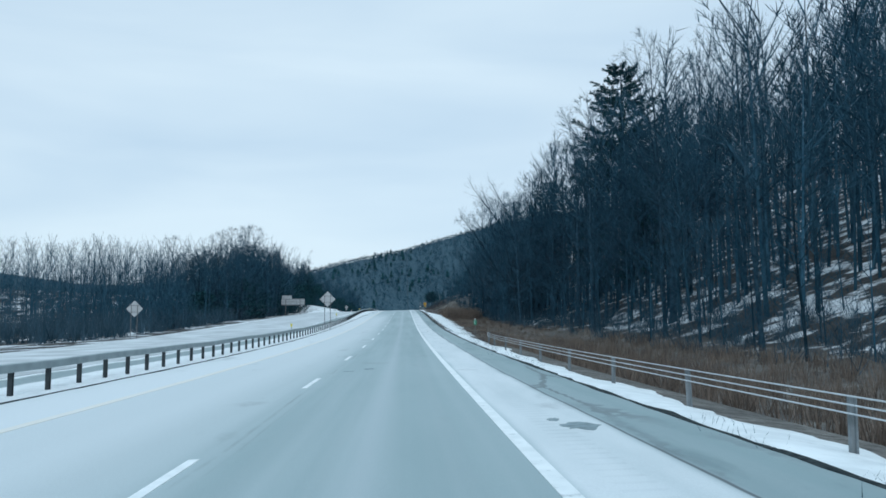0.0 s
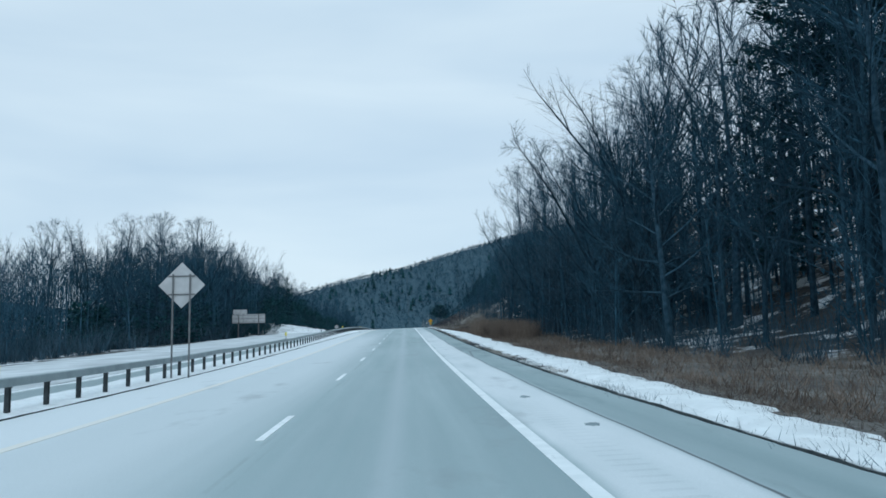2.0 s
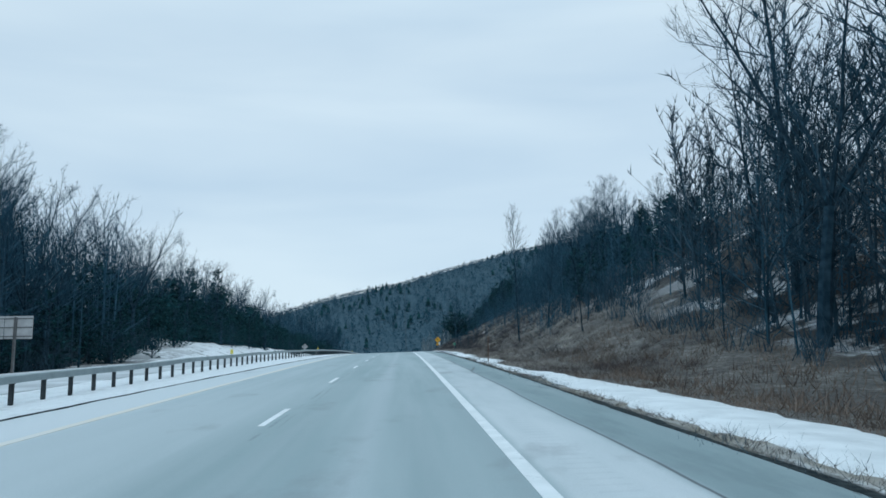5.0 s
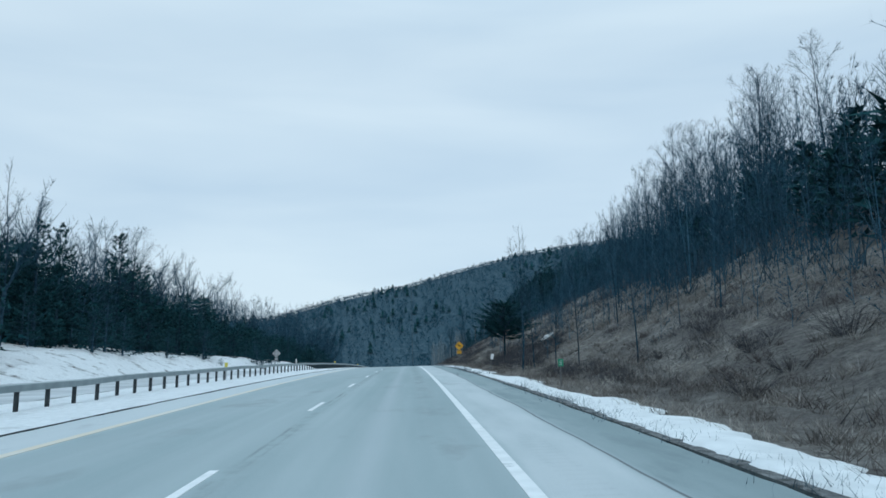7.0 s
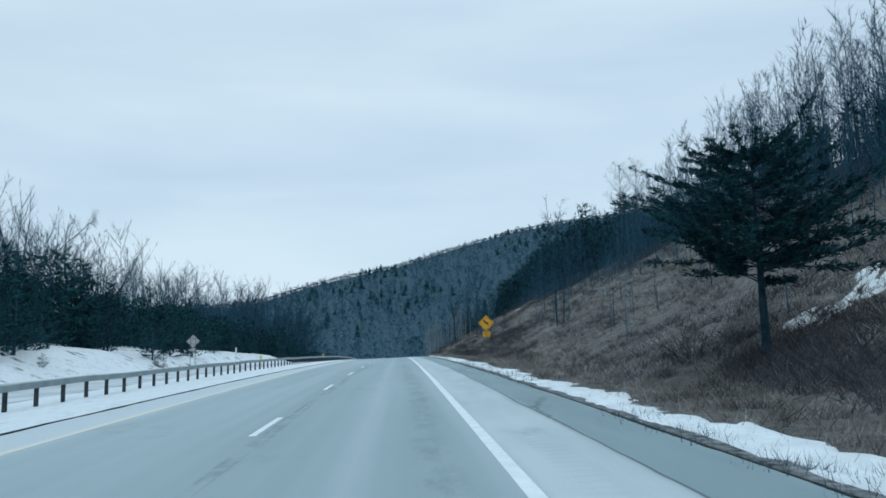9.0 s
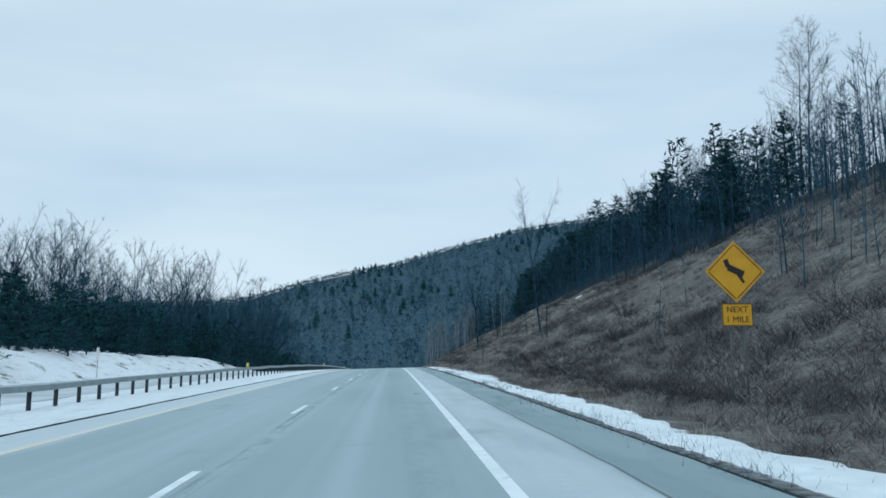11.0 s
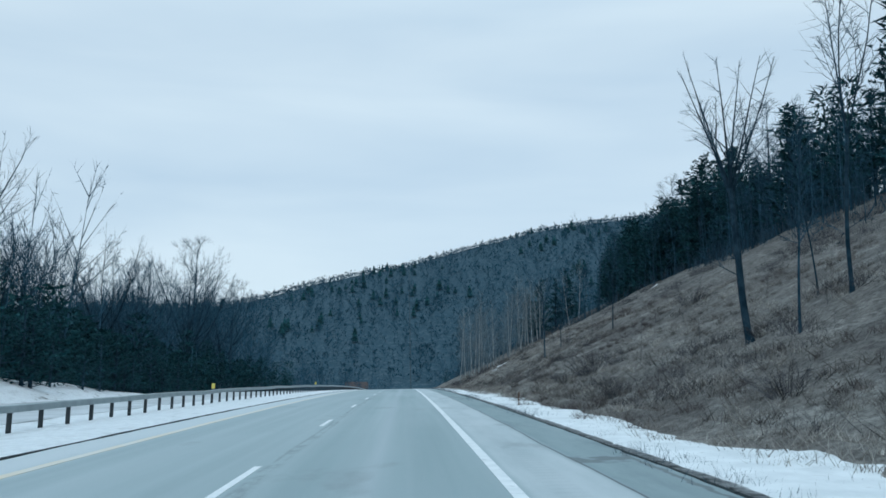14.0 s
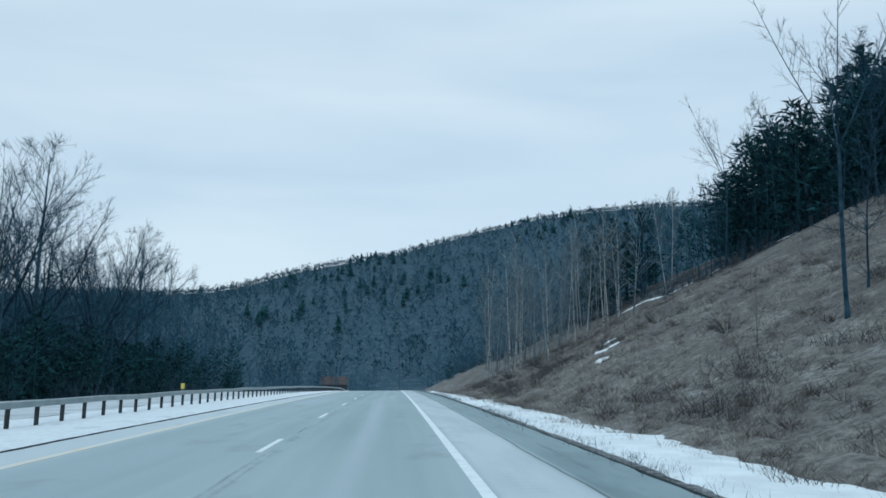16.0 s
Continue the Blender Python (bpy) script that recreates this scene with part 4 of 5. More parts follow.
def simple_trees(x, y, h, rs, nb=14, nt=46, trunk_r=0.0085, branch_r=0.045, twig_r=0.02, spread=0.22, low=0.25, rise=(30, 68), twig_len=(0.03, 0.085), lean=0.04):
    """Many bare trees as sticks: a trunk, upswept branches longest at mid crown, twigs that follow them."""
    n = len(x)
    base = np.stack([x, y, lie(x, y) - 0.3], 1)
    sway = np.stack([rs.normal(0, lean, n), rs.normal(0, lean, n), np.ones(n)], 1)
    top = base + sway * (h * 0.96)[:, None]
    k = np.repeat(np.arange(n), nb)
    m = n * nb
    hh, u = h[k], rs.uniform(0, 1, m)
    a = rs.uniform(0, 2 * np.pi, m)
    e = np.radians(rise[0] + (rise[1] - rise[0]) * u + rs.normal(0, 8, m))
    d = np.stack([np.cos(a) * np.cos(e), np.sin(a) * np.cos(e), np.sin(e)], 1)
    ln = hh * spread * (0.55 + 0.75 * np.sin(np.pi * np.minimum(1.0, 0.22 + 0.74 * u))) * rs.uniform(0.7, 1.15, m)
    s0 = base[k] + sway[k] * (hh * (low + (0.93 - low) * u))[:, None]
    s1 = s0 + d * ln[:, None]

    def held(q, i):
        c = base[i] + sway[i] * (h[i] * (1.02 + low) / 2)[:, None]
        size = np.stack([1.2 * spread * h[i], 1.2 * spread * h[i], (1.02 - low) / 2 * h[i]], 1)
        k = np.linalg.norm((q - c) / size, axis=1) + 1e-6
        return np.where((k < 0.8)[:, None], q, c + (q - c) * ((0.8 + 0.35 * np.tanh((k - 0.8) / 0.35)) / k)[:, None])

    s1 = held(s1, k)
    p0, p1, r = [base, s0], [top, s1], [trunk_r * h, branch_r * (hh / 16)]
    if nt:
        j = np.repeat(np.arange(n), nt) * nb + rs.randint(0, nb, n * nt)
        w = 1.0 - 0.75 * rs.uniform(0, 1, n * nt) ** 1.2
        t0 = s0[j] + (s1 - s0)[j] * w[:, None]
        dd = d[j] * 0.6 + rs.normal(0, 0.42, (n * nt, 3)) + np.array([0, 0, 0.35])
        dd /= np.linalg.norm(dd, axis=1, keepdims=True)
        fine = blades(t0, t0 + dd * (rs.uniform(*twig_len, n * nt) * hh[j] * (1.35 - 0.6 * w))[:, None], twig_r)
        return merge(spikes(np.concatenate(p0), np.concatenate(p1), np.concatenate(r)), fine)
    return spikes(np.concatenate(p0), np.concatenate(p1), np.concatenate(r))


def cone_trees(x, y, h, rs, nb=90, spread=0.3, r0=0.10, taper=0.7):
    """Many evergreens as trunks with dense, nearly level boughs."""
    n = len(x)
    base = np.stack([x, y, lie(x, y) - 0.3], 1)
    top = base + np.stack([rs.normal(0, 0.02, n) * h, rs.normal(0, 0.02, n) * h, h], 1)
    k = np.repeat(np.arange(n), nb * 3)
    m = len(k)
    u = rs.uniform(0.03, 1.0, m)
    a = rs.uniform(0, 2 * np.pi, m)
    ln = spread * h[k] * (1.04 - u) ** taper * (0.8 + 0.2 * np.sin(3 * a + 40 * u + k))
    w = rs.uniform(0.25, 0.95, m)
    out = np.stack([np.cos(a), np.sin(a), np.full(m, 0.12)], 1)
    s0 = base[k] + (top - base)[k] * u[:, None] + out * (ln * w)[:, None]
    d = out * rs.uniform(0.2, 1.0, (m, 1)) + rs.normal(0, 0.45, (m, 3)) + np.array([0, 0, 0.15])
    tip = s0 + d * (0.16 * h[k] ** 0.6 * rs.uniform(0.6, 1.3, m))[:, None] * 1.3
    return merge(spikes(base, top, 0.012 * h), blades(s0, tip, r0 * rs.uniform(0.6, 1.2, m)))


def stuff(name, vf, mat, label, category):
    return tagged(new(name, fast_mesh(name, *vf, mat)), label, category, kind="stuff")



# ---- single trees along the road and at the edges of the woods
plant(TALLPINE[0], 30.7, 104, 1.02, wide=1.3)
plant(FORKED[2], 19.2, 114, 1.06, turn=20, wide=1.15)
plant(FORKED[2], 23.5, 66, 0.92, turn=200)
SINGLES = [(SLIM[0], 12.5, 203.4, 0.95), (SLIM[0], 12.3, 188.5, 0.8), (SLIM[2], 10.6, 183, 0.9), (SLIM[3], 7.0, 240.3, 0.66),
           (SLIM[2], 7.9, 241.4, 0.8), (SLIM[2], 8.6, 238.1, 0.72), (SLIM[2], 9.6, 236.4, 0.85), (SLIM[0], 12.7, 306.5, 0.62), (SLIM[1], 12.6, 308.3, 0.92),
           (SLIM[2], 16.7, 334.4, 0.7), (SLIM[0], 11.5, 359.7, 0.66), (SLIM[0], 14.7, 386.3, 0.6), (SLIM[1], 28.4, 387.3, 1.0), (SLIM[2], 8.8, 377.4, 0.7),
           (SLIM[0], 12.2, 409.3, 0.74), (SLIM[3], 14.8, 410.7, 0.9), (SLIM[0], 16.2, 415.3, 0.62), (SLIM[2], 20.7, 406.7, 0.5),
           (FORKED[0], 14.4, 464.9, 0.76), (SLIM[2], 16.5, 467, 0.9), (SLIM[0], 17.3, 449.3, 0.82), (SLIM[1], 26, 386.7, 0.85), (SLIM[0], 29.3, 510, 0.95), (SLIM[1], 36.5, 496, 1.05),
           (SLIM[0], 9.5, 225, 0.55), (SLIM[2], 13.5, 226, 0.8), (SLIM[1], 16.5, 216, 0.5), (SLIM[0], 14.5, 246, 0.7), (SLIM[0], 18.5, 232, 0.6), (SLIM[1], 18.0, 258, 0.65),
           (FORKED[0], 33, 515, 1.2), (BROAD[1], 38, 508, 0.82), (BROAD[0], 46, 478, 1.0), (FORKED[0], 34, 287, 0.85), (FORKED[0], 36, 324, 0.9)]
for p, x, y, sc in SINGLES:
    plant(p, x, y, sc, tilt=rng.uniform(-2, 2))
plant(FORKED[3], 13.6, 372.4, 1.0, turn=15)
plant(FORKED[1], 12.4, 413.2, 0.96, turn=10)
plant(LEANER, 10.6, 207.4, 0.95, turn=0)
plant(BIRCH[0], 14.9, 407.3, 0.45)
plant(BIRCH[1], 29.4, 522, 0.75, tilt=4)
plant(BIRCH[0], 33.0, 530, 0.95)
for x, y, sc, tl in ((20.4, 521, 0.95, -5), (21.2, 517.5, 0.9, -2), (22.2, 519.5, 1.0, 1), (23.0, 518.5, 0.85, 3), (23.8, 520.8, 0.9, -3), (19.8, 512, 0.7, -6)):
    plant(BIRCH[0], x, y, sc, tilt=tl, wide=1.15)
plant(SPRUCE[0], 26.0, 530, 0.95, wide=1.35)
for k in range(13):
    plant(BIRCH[k % 2], 9.5 + 13 * rng.random(), 511 + 20 * rng.random(), rng.uniform(0.72, 1.05), tilt=rng.uniform(-4, 4))
plant(ROADPINE[0], 9.3, 267.4, 0.84, turn=40, wide=1.12)
plant(YOUNG[0], 10.7, 586.5, 0.75)

# ---- named trees of the woods, the nearest rows
wood(20, (12, 34), (60, 176), FOREST, 0.95, 1.15, lambda x, y: tree_line(y) + 4 < x < tree_line(y) + 15, 1)
for p, x, y, sc in ((BROAD[0], 18.5, 125, 1.1), (BROAD[0], 22.5, 107, 1.4), (BROAD[0], 16.8, 146, 1.3), (FOREST[3], 21, 119, 1.12), (BROAD[0], 20.5, 135, 1.15), (FOREST[0], 23, 128, 1.15)):
    plant(p, x, y, sc)
for x, y, sc in ((22.5, 128, 1.25), (26, 140, 1.1), (29, 112, 1.4), (24.5, 152, 0.9), (33, 98, 1.35)):
    plant(SPRUCE[0], x, y, sc, wide=1.5)
wood(18, (12, 30), (80, 166), BROAD, 0.9, 1.25, lambda x, y: tree_line(y) + 1.5 < x < tree_line(y) + 8, 2, 5.5)
wood(16, (17, 50), (28, 80), FOREST, 0.85, 1.15, lambda x, y: x > 17 and x < 22 + 0.5 * y, 9, 2.5)
wood(10, (14, 40), (190, 245), SLIM[:2] + FOREST[2:], 0.34, 0.46, lambda x, y: tree_line(y) < x < tree_line(y) + 12, 13)
wood(24, (16, 60), (245, 345), SLIM[:2] + FOREST[2:], 0.62, 0.82, lambda x, y: tree_line(y) < x < tree_line(y) + 12, 3)
wood(24, (26, 60), (345, 512), SLIM[:2] + FOREST[2:], 0.62, 0.85, lambda x, y: tree_line(y) < x < tree_line(y) + 12, 4)
wood(26, (-52, -34), (155, 245), BROAD, 0.85, 1.1, seed=5, gap=4)
wood(26, (-56, -40), (240, 480), FOREST + BROAD, 0.66, 0.9, seed=6, gap=3)
wood(14, (-55, -35), (445, 560), BROAD, 1.1, 1.35, seed=7, gap=4.5)
for k, (x, y, h) in enumerate(((-42, 215, 23), (-44, 229, 24.5), (-40, 205, 22), (-43, 190, 20.5), (-44, 166, 18.5), (-40, 178, 18), (-45, 222, 24), (-36.1, 263, 16), (-38, 306, 16), (-37, 285, 13.5), (-38.2, 328.7, 17), (-40, 355.7, 15), (-42, 402, 14.5), (-38, 242.3, 20), (-36.5, 251, 16), (-38, 300, 15.5), (-38.5, 317, 15.5), (-40, 427.7, 12.2), (-40, 443.7, 13), (-38, 467.5, 18), (-38, 459, 16.5), (-36, 494, 17), (-39, 527, 25), (-40, 493, 20), (-38, 526, 26), (-36, 513, 24), (-40, 547, 26), (-40, 564, 24), (-34, 505, 21), (-35, 536, 22), (-33, 482, 15))):
    plant(BROAD[k % 3], x, y, 1.06 * h / (17, 19, 15)[k % 3], wide=0.95)
for x, y, h in ((31.6, 374.2, 11.7), (31.4, 371, 9.1), (32.2, 367, 8.5), (32.6, 363, 8.3), (31.4, 391, 10.3), (33.5, 392.2, 11.6), (32.6, 409.7, 10.6), (37, 456, 12.2), (38.7, 472.7, 12.8), (39.2, 484.7, 12.9), (35.6, 438.7, 11.3), (35, 380, 10), (36, 400, 11)):
    plant(SPRUCE[0], x, y, h / 12, wide=1.15)
for x, y, sc in ((57.7, 518, 1.1), (54.8, 527, 1.1), (66, 488, 1.1), (39, 497, 1.0), (42, 500, 1.0), (45, 496, 1.05), (41, 491, 0.95), (47, 503, 1.1), (44, 487, 1.0), (50, 498, 1.05), (40, 514, 0.9), (44, 518, 1.0), (48, 514, 1.05), (36, 517, 0.75), (52, 507, 1.05), (30, 538, 0.9), (33, 541, 0.95), (27, 540, 0.9), (24.5, 537, 0.85), (40, 418, 0.8), (44, 430, 0.9)):
    plant(PINE[0] if sc > 1 else SPRUCE[0], x, y, sc * 0.95, wide=1.3)
for k in range(5):
    y = 215 + 130 * rng.random()
    plant(SPRUCE[0], float(tree_line(y)) + 3 + 10 * rng.random(), y, rng.uniform(0.4, 0.62), wide=1.2)
for k in range(92):
    y = 226 + 262 * rng.random()
    plant(YOUNG[k % 2], -28.0 - (1.5 if y < 330 else 3.5 if 392 < y < 432 else 0.0) - 7 * rng.random(), y, rng.uniform(0.7, 1.35), wide=rng.uniform(0.95, 1.35), group="young pines")
for k in range(22):
    y = 395 + 4.2 * k + 2 * rng.random()
    plant(YOUNG[k % 2], (-31.6 if y < 432 else -27.6) - 3.2 * rng.random(), y, rng.uniform(0.6, 1.25), wide=rng.uniform(0.95, 1.3), group="young pines")
for k in range(14):
    y = 205 + 290 * rng.random()
    plant((SPRUCE + PINE)[k % 3], -38 - 9 * rng.random(), y, rng.uniform(0.5, 0.8), wide=1.45)
for x, y, sc in ((-26.9, 336.7, 0.45), (-28.4, 312, 0.3), (-27.6, 341, 0.3)):
    plant(YOUNG[1], x, y, sc, group="young pines")
for y in (162, 168, 176, 183, 190, 205, 214):
    plant(YOUNG[0], -33.5 - 3 * rng.random(), y, rng.uniform(1.2, 1.8), wide=1.2, group="young pines")
for x, y, sc in ((-38, 196, 0.8), (-38, 202, 0.8), (-36, 269, 0.9), (-37.5, 277, 0.95), (-36.5, 291, 1.05), (-36, 346, 0.6), (-36, 361, 0.65)):
    plant(PINE[1], x, y, sc)

# ---- the depth of the woods


def woods(n, xr, yr, keep, h, label, name="woods", mat=None, **kw):
    x, y = strew(n, xr, yr, keep, rs)
    grow = np.where(x < -30, np.interp(y, [100, 140, 175, 215, 235, 262], [0.55, 0.72, 1.1, 1.35, 1.35, 1.0]), np.where(x > 10, np.interp(y, [176, 192, 228, 262], [1.0, 0.55, 0.52, 0.94]), 1.0))
    stuff(name, simple_trees(x, y, rs.uniform(*h, len(x)) * grow, rs, **kw), mat or M_TWIG, label, name)


woods(190, (15, 36), (112, 186), lambda x, y: (x > tree_line(y) + 0.8) & (x < tree_line(y) + 12), (8, 12.5), "dark tangle of young growth in the corner of the wood", "thicket", M_UNDER, nb=18, nt=190, low=0.02, spread=0.27, twig_r=0.024, branch_r=0.05)
woods(170, (-130, -46), (110, 236), lambda x, y: x > -0.8 * y, (4.5, 8), "dark tangle of young growth inside the wood", "thicket", M_UNDER, nb=18, nt=110, low=0.0, spread=0.36, twig_r=0.034, branch_r=0.06)
woods(55, (24, 48), (66, 118), lambda x, y: x > tree_line(y) + 8, (8, 13), "dark tangle of young growth in the wood", "thicket", M_UNDER, nb=18, nt=150, low=0.15, spread=0.26, twig_r=0.024, branch_r=0.05)
woods(330, (12, 100), (25, 188), lambda x, y: (x > tree_line(y) + 6) & (x < 30 + 0.75 * y), (17, 26), "dense leafless winter wood on a steep hillside", nb=16, nt=190, low=0.2, spread=0.22, twig_r=0.029)
woods(110, (22, 70), (42, 130), lambda x, y: (x > tree_line(y) + 7) & (x < 14 + 0.62 * y), (20, 29), "tall dense leafless wood above the verge", nb=16, nt=210, low=0.25, spread=0.21, twig_r=0.028)
woods(800, (14, 100), (190, 640), lambda x, y: (x > tree_line(y) + 7) & (x < tree_line(y) + 42), (8, 13), "dense leafless wood above the grassy cutting", nb=13, nt=95, low=0.15, twig_r=0.013)
woods(580, (-170, -40), (100, 250), lambda x, y: (x > -0.85 * (y + 10)) & (x < -34), (11, 17), "dark leafless wood beyond the opposite carriageway", nb=14, nt=90, low=0.06, spread=0.28, twig_r=0.021)
woods(700, (-100, -38), (245, 640), lambda x, y: x < -37, (12, 18), "leafless wood behind the snowy bank", nb=14, nt=90, spread=0.26, twig_r=0.022)
woods(200, (-52, -38), (232, 350), lambda x, y: x < -38, (9, 14.5), "bare round crowns above the evergreens", nb=14, nt=110, spread=0.3, low=0.2, twig_r=0.02)
woods(260, (-70, -33), (430, 600), lambda x, y: x < -33, (14, 22), "tall leafless wood beyond the other carriageway", nb=15, nt=120, spread=0.30, low=0.12, twig_r=0.021)
woods(520, (-160, 150), (640, 860), lambda x, y: (x < -26) | (x > 12), (10, 17), "leafless valley wood beyond the crest", nb=14, nt=64, branch_r=0.06, twig_r=0.045)
woods(520, (13, 50), (192, 345), lambda x, y: (x > tree_line(y) - 1) & (x < tree_line(y) + 12), (8, 14.5), "dense young leafless wood along the top of the cutting", nb=15, nt=105, trunk_r=0.006, twig_r=0.013, branch_r=0.032, low=0.06, spread=0.15)
woods(480, (26, 55), (345, 520), lambda x, y: (x > tree_line(y)) & (x < tree_line(y) + 12), (6, 12), "dense young leafless wood along the top of the cutting", nb=12, nt=90, twig_r=0.012, branch_r=0.032, low=0.12, spread=0.16)
woods(320, (-52, -34), (112, 240), lambda x, y: x < -34, (9, 15), "dense leafless wood edge beyond the opposite carriageway", nb=14, nt=120, low=0.12, spread=0.30, twig_r=0.021)
woods(80, (8, 23), (508, 538), lambda x, y: x > 8.5 + 0.1 * (y - 508), (6, 12.5), "grove of pale leafless birch saplings", "birch_grove", M_PALETWIG, nb=12, nt=130, low=0.15, spread=0.2, twig_r=0.010, branch_r=0.04, trunk_r=0.006, lean=0.08)

# ---- evergreen masses behind the edges


def evergreens(n, xr, yr, keep, h, label, spread=0.3, nb=90, taper=0.7):
    x, y = strew(n, xr, yr, keep, rs)
    stuff("evergreens", cone_trees(x, y, rs.uniform(*h, len(x)), rs, nb, spread, taper=taper), M_NEEDLE, label, "evergreens")


evergreens(110, (-50, -37), (222, 350), lambda x, y: x < -37, (6, 12), "tall dark evergreens behind the snowy bank", 0.34, 120, 0.42)
evergreens(330, (-47, -32), (222, 490), lambda x, y: x < -32.5 - 1.5 * (y < 330), (3, 8), "dark evergreen mass behind the snowy bank", 0.42, 90, 0.45)
evergreens(160, (34, 75), (400, 560), lambda x, y: x > np.maximum(tree_line(y) + 2.5, 36), (8, 15), "dark evergreens above the cutting", 0.30, 120, 0.5)
evergreens(110, (-46, -33), (470, 570), lambda x, y: x < -32.5, (4, 8.5), "dark evergreens below bare crowns", 0.36)
evergreens(90, (16, 55), (200, 350), lambda x, y: (x > tree_line(y) + 2) & (x < tree_line(y) + 14), (3, 6.5), "dark evergreens within the young wood", 0.32)
evergreens(70, (36, 52), (484, 532), lambda x, y: x > tree_line(y) + 1, (8, 13), "dark evergreen stand above the end of the cutting", 0.34, 130, 0.5)
evergreens(50, (-46, -34), (150, 225), lambda x, y: x < -34, (3, 7), "dark evergreens below bare trees", 0.4)
evergreens(150, (-60, -30), (440, 620), lambda x, y: x < -31, (4, 10), "dark evergreens below tall bare trees", 0.38, 90, 0.45)
for x, y, h in ((25, 128, 13), (23, 139, 12), (30, 118, 17), (36, 108, 18), (27, 150, 11), (33, 132, 15), (29, 92, 17), (40, 120, 19), (21.5, 160, 9)):
    plant(SPRUCE[0], x, y, h / 12, wide=1.1)

# ---- twiggy thickets and saplings
woods(210, (12, 34), (30, 195), lambda x, y: (x > tree_line(y)) & (x < tree_line(y) + 12), (3.5, 10), "dark tangled thicket at the edge of the wood", "thicket", nb=16, nt=150, spread=0.36, low=0.03, twig_r=0.014, branch_r=0.04)
woods(420, (9, 40), (183, 345), lambda x, y: (x > 9.5 + 4 * np.abs(rumple(x, y, 6.0, 8.0))) & (x < tree_line(y) + 3) & (rs.uniform(0, 1, len(x)) < (x - 7) / 14), (1.5, 5.5), "thin leafless saplings and brush on the cutting", "saplings", nb=10, nt=26, spread=0.24, low=0.08, twig_r=0.009)
woods(380, (10, 38), (192, 350), lambda x, y: (x > tree_line(y) - 5.5 - 2 * rumple(x, y, 5.0, 3.0)) & (x < tree_line(y) + 5) & (rs.uniform(0, 1, len(x)) < (x - tree_line(y) + 7) / 7), (3.2, 7.0), "grey tangle of twigs at the foot of the young wood", "thicket", nb=14, nt=120, spread=0.34, low=-0.02, twig_r=0.012, branch_r=0.035)
woods(160, (22, 42), (350, 492), lambda x, y: (x > tree_line(y) - 2.5) & (x < tree_line(y) + 4), (2.5, 5.5), "grey tangle of twigs at the foot of the young wood", "thicket", nb=14, nt=110, spread=0.34, low=-0.02, twig_r=0.013, branch_r=0.035)
woods(150, (9, 34), (345, 520), lambda x, y: (x > 9) & (x < tree_line(y) + 2) & (rs.uniform(0, 1, len(x)) < (x - 5) / 26), (0.8, 3.0), "thin leafless saplings on the open slope", "saplings", M_SHRUB, nb=10, nt=26, spread=0.3, low=0.08, twig_r=0.008)
woods(80, (-40, -4), (676, 710), lambda x, y: y > 0, (7, 12), "bare trees before a distant house", "valley_trees", nb=14, nt=24, branch_r=0.06, twig_r=0.04)

woods(150, (13, 27), (108, 188), lambda x, y: x > tree_line(y) + 0.5, (4, 9), "dark tangled thicket at the corner of the wood", "thicket", nb=16, nt=150, spread=0.34, low=0.05, twig_r=0.018, branch_r=0.04)

# ---- undergrowth at the foot of the woods


def brush(n, xr, yr, keep, h, per, r, lean=0.35, clump=0.22):
    x, y = strew(n, xr, yr, keep, rs)
    b = np.stack([x, y, terrain(x, y) - 0.05], 1)
    b = np.repeat(b, per, 0) + np.concatenate([rs.normal(0, clump, (len(x) * per, 2)), np.zeros((len(x) * per, 1))], 1)
    hh = rs.uniform(*h, len(b))
    t = b + np.stack([rs.normal(0, lean, len(b)) * hh, rs.normal(0, lean, len(b)) * hh, hh], 1)
    return blades(b, t, r)


stuff("undergrowth", brush(800, (12, 32), (20, 195), lambda x, y: (x > tree_line(y) - 1.0) & (x < tree_line(y) + 9), (0.5, 2.2), 14, 0.014), M_UNDER, "dark leafless undergrowth at the foot of the wood", "undergrowth")
stuff("undergrowth", brush(1400, (15, 60), (190, 620), lambda x, y: (x > tree_line(y) - 1.5) & (x < tree_line(y) + 6), (0.8, 3.0), 12, 0.018), M_UNDER, "dark leafless undergrowth along the tree line", "undergrowth")
stuff("undergrowth", brush(1500, (-60, -32), (80, 250), lambda x, y: x < -33, (1.0, 4.0), 14, 0.025), M_UNDER, "dark undergrowth below the left wood", "undergrowth")
stuff("undergrowth", brush(900, (-60, -31), (470, 640), lambda x, y: x < -31, (1.0, 4.0), 14, 0.025), M_UNDER, "dark undergrowth below bare trees", "undergrowth")
stuff("reeds", brush(1700, (5.8, 19), (-5, 63), lambda x, y: (x > 7.4 - 0.5 * np.sin(y * 0.21)) & (x < tree_line(y) + 1.5), (0.35, 0.95), 17, 0.009, 0.25), M_REED, "brown dry reeds and brush beside the verge", "reeds")
stuff("dead_grass", brush(1700, (6.2, 19), (61, 180), lambda x, y: (x > 7.4 - 0.5 * np.sin(y * 0.21)) & (x < tree_line(y) + 1.5), (0.15, 0.6), 10, 0.010, 0.5), M_REED, "low brown dead grass beside the verge", "grass")
stuff("reeds", brush(520, (6, 16), (118, 165), lambda x, y: ((x - 10.0) / 3.0) ** 2 + ((y - 136) / 12.5) ** 2 < 1 + 0.3 * rumple(x, y, 1.5, 2.0), (0.9, 2.0), 26, 0.008, 0.28), M_REED, "reddish-brown dry thicket on the shelf", "reeds")
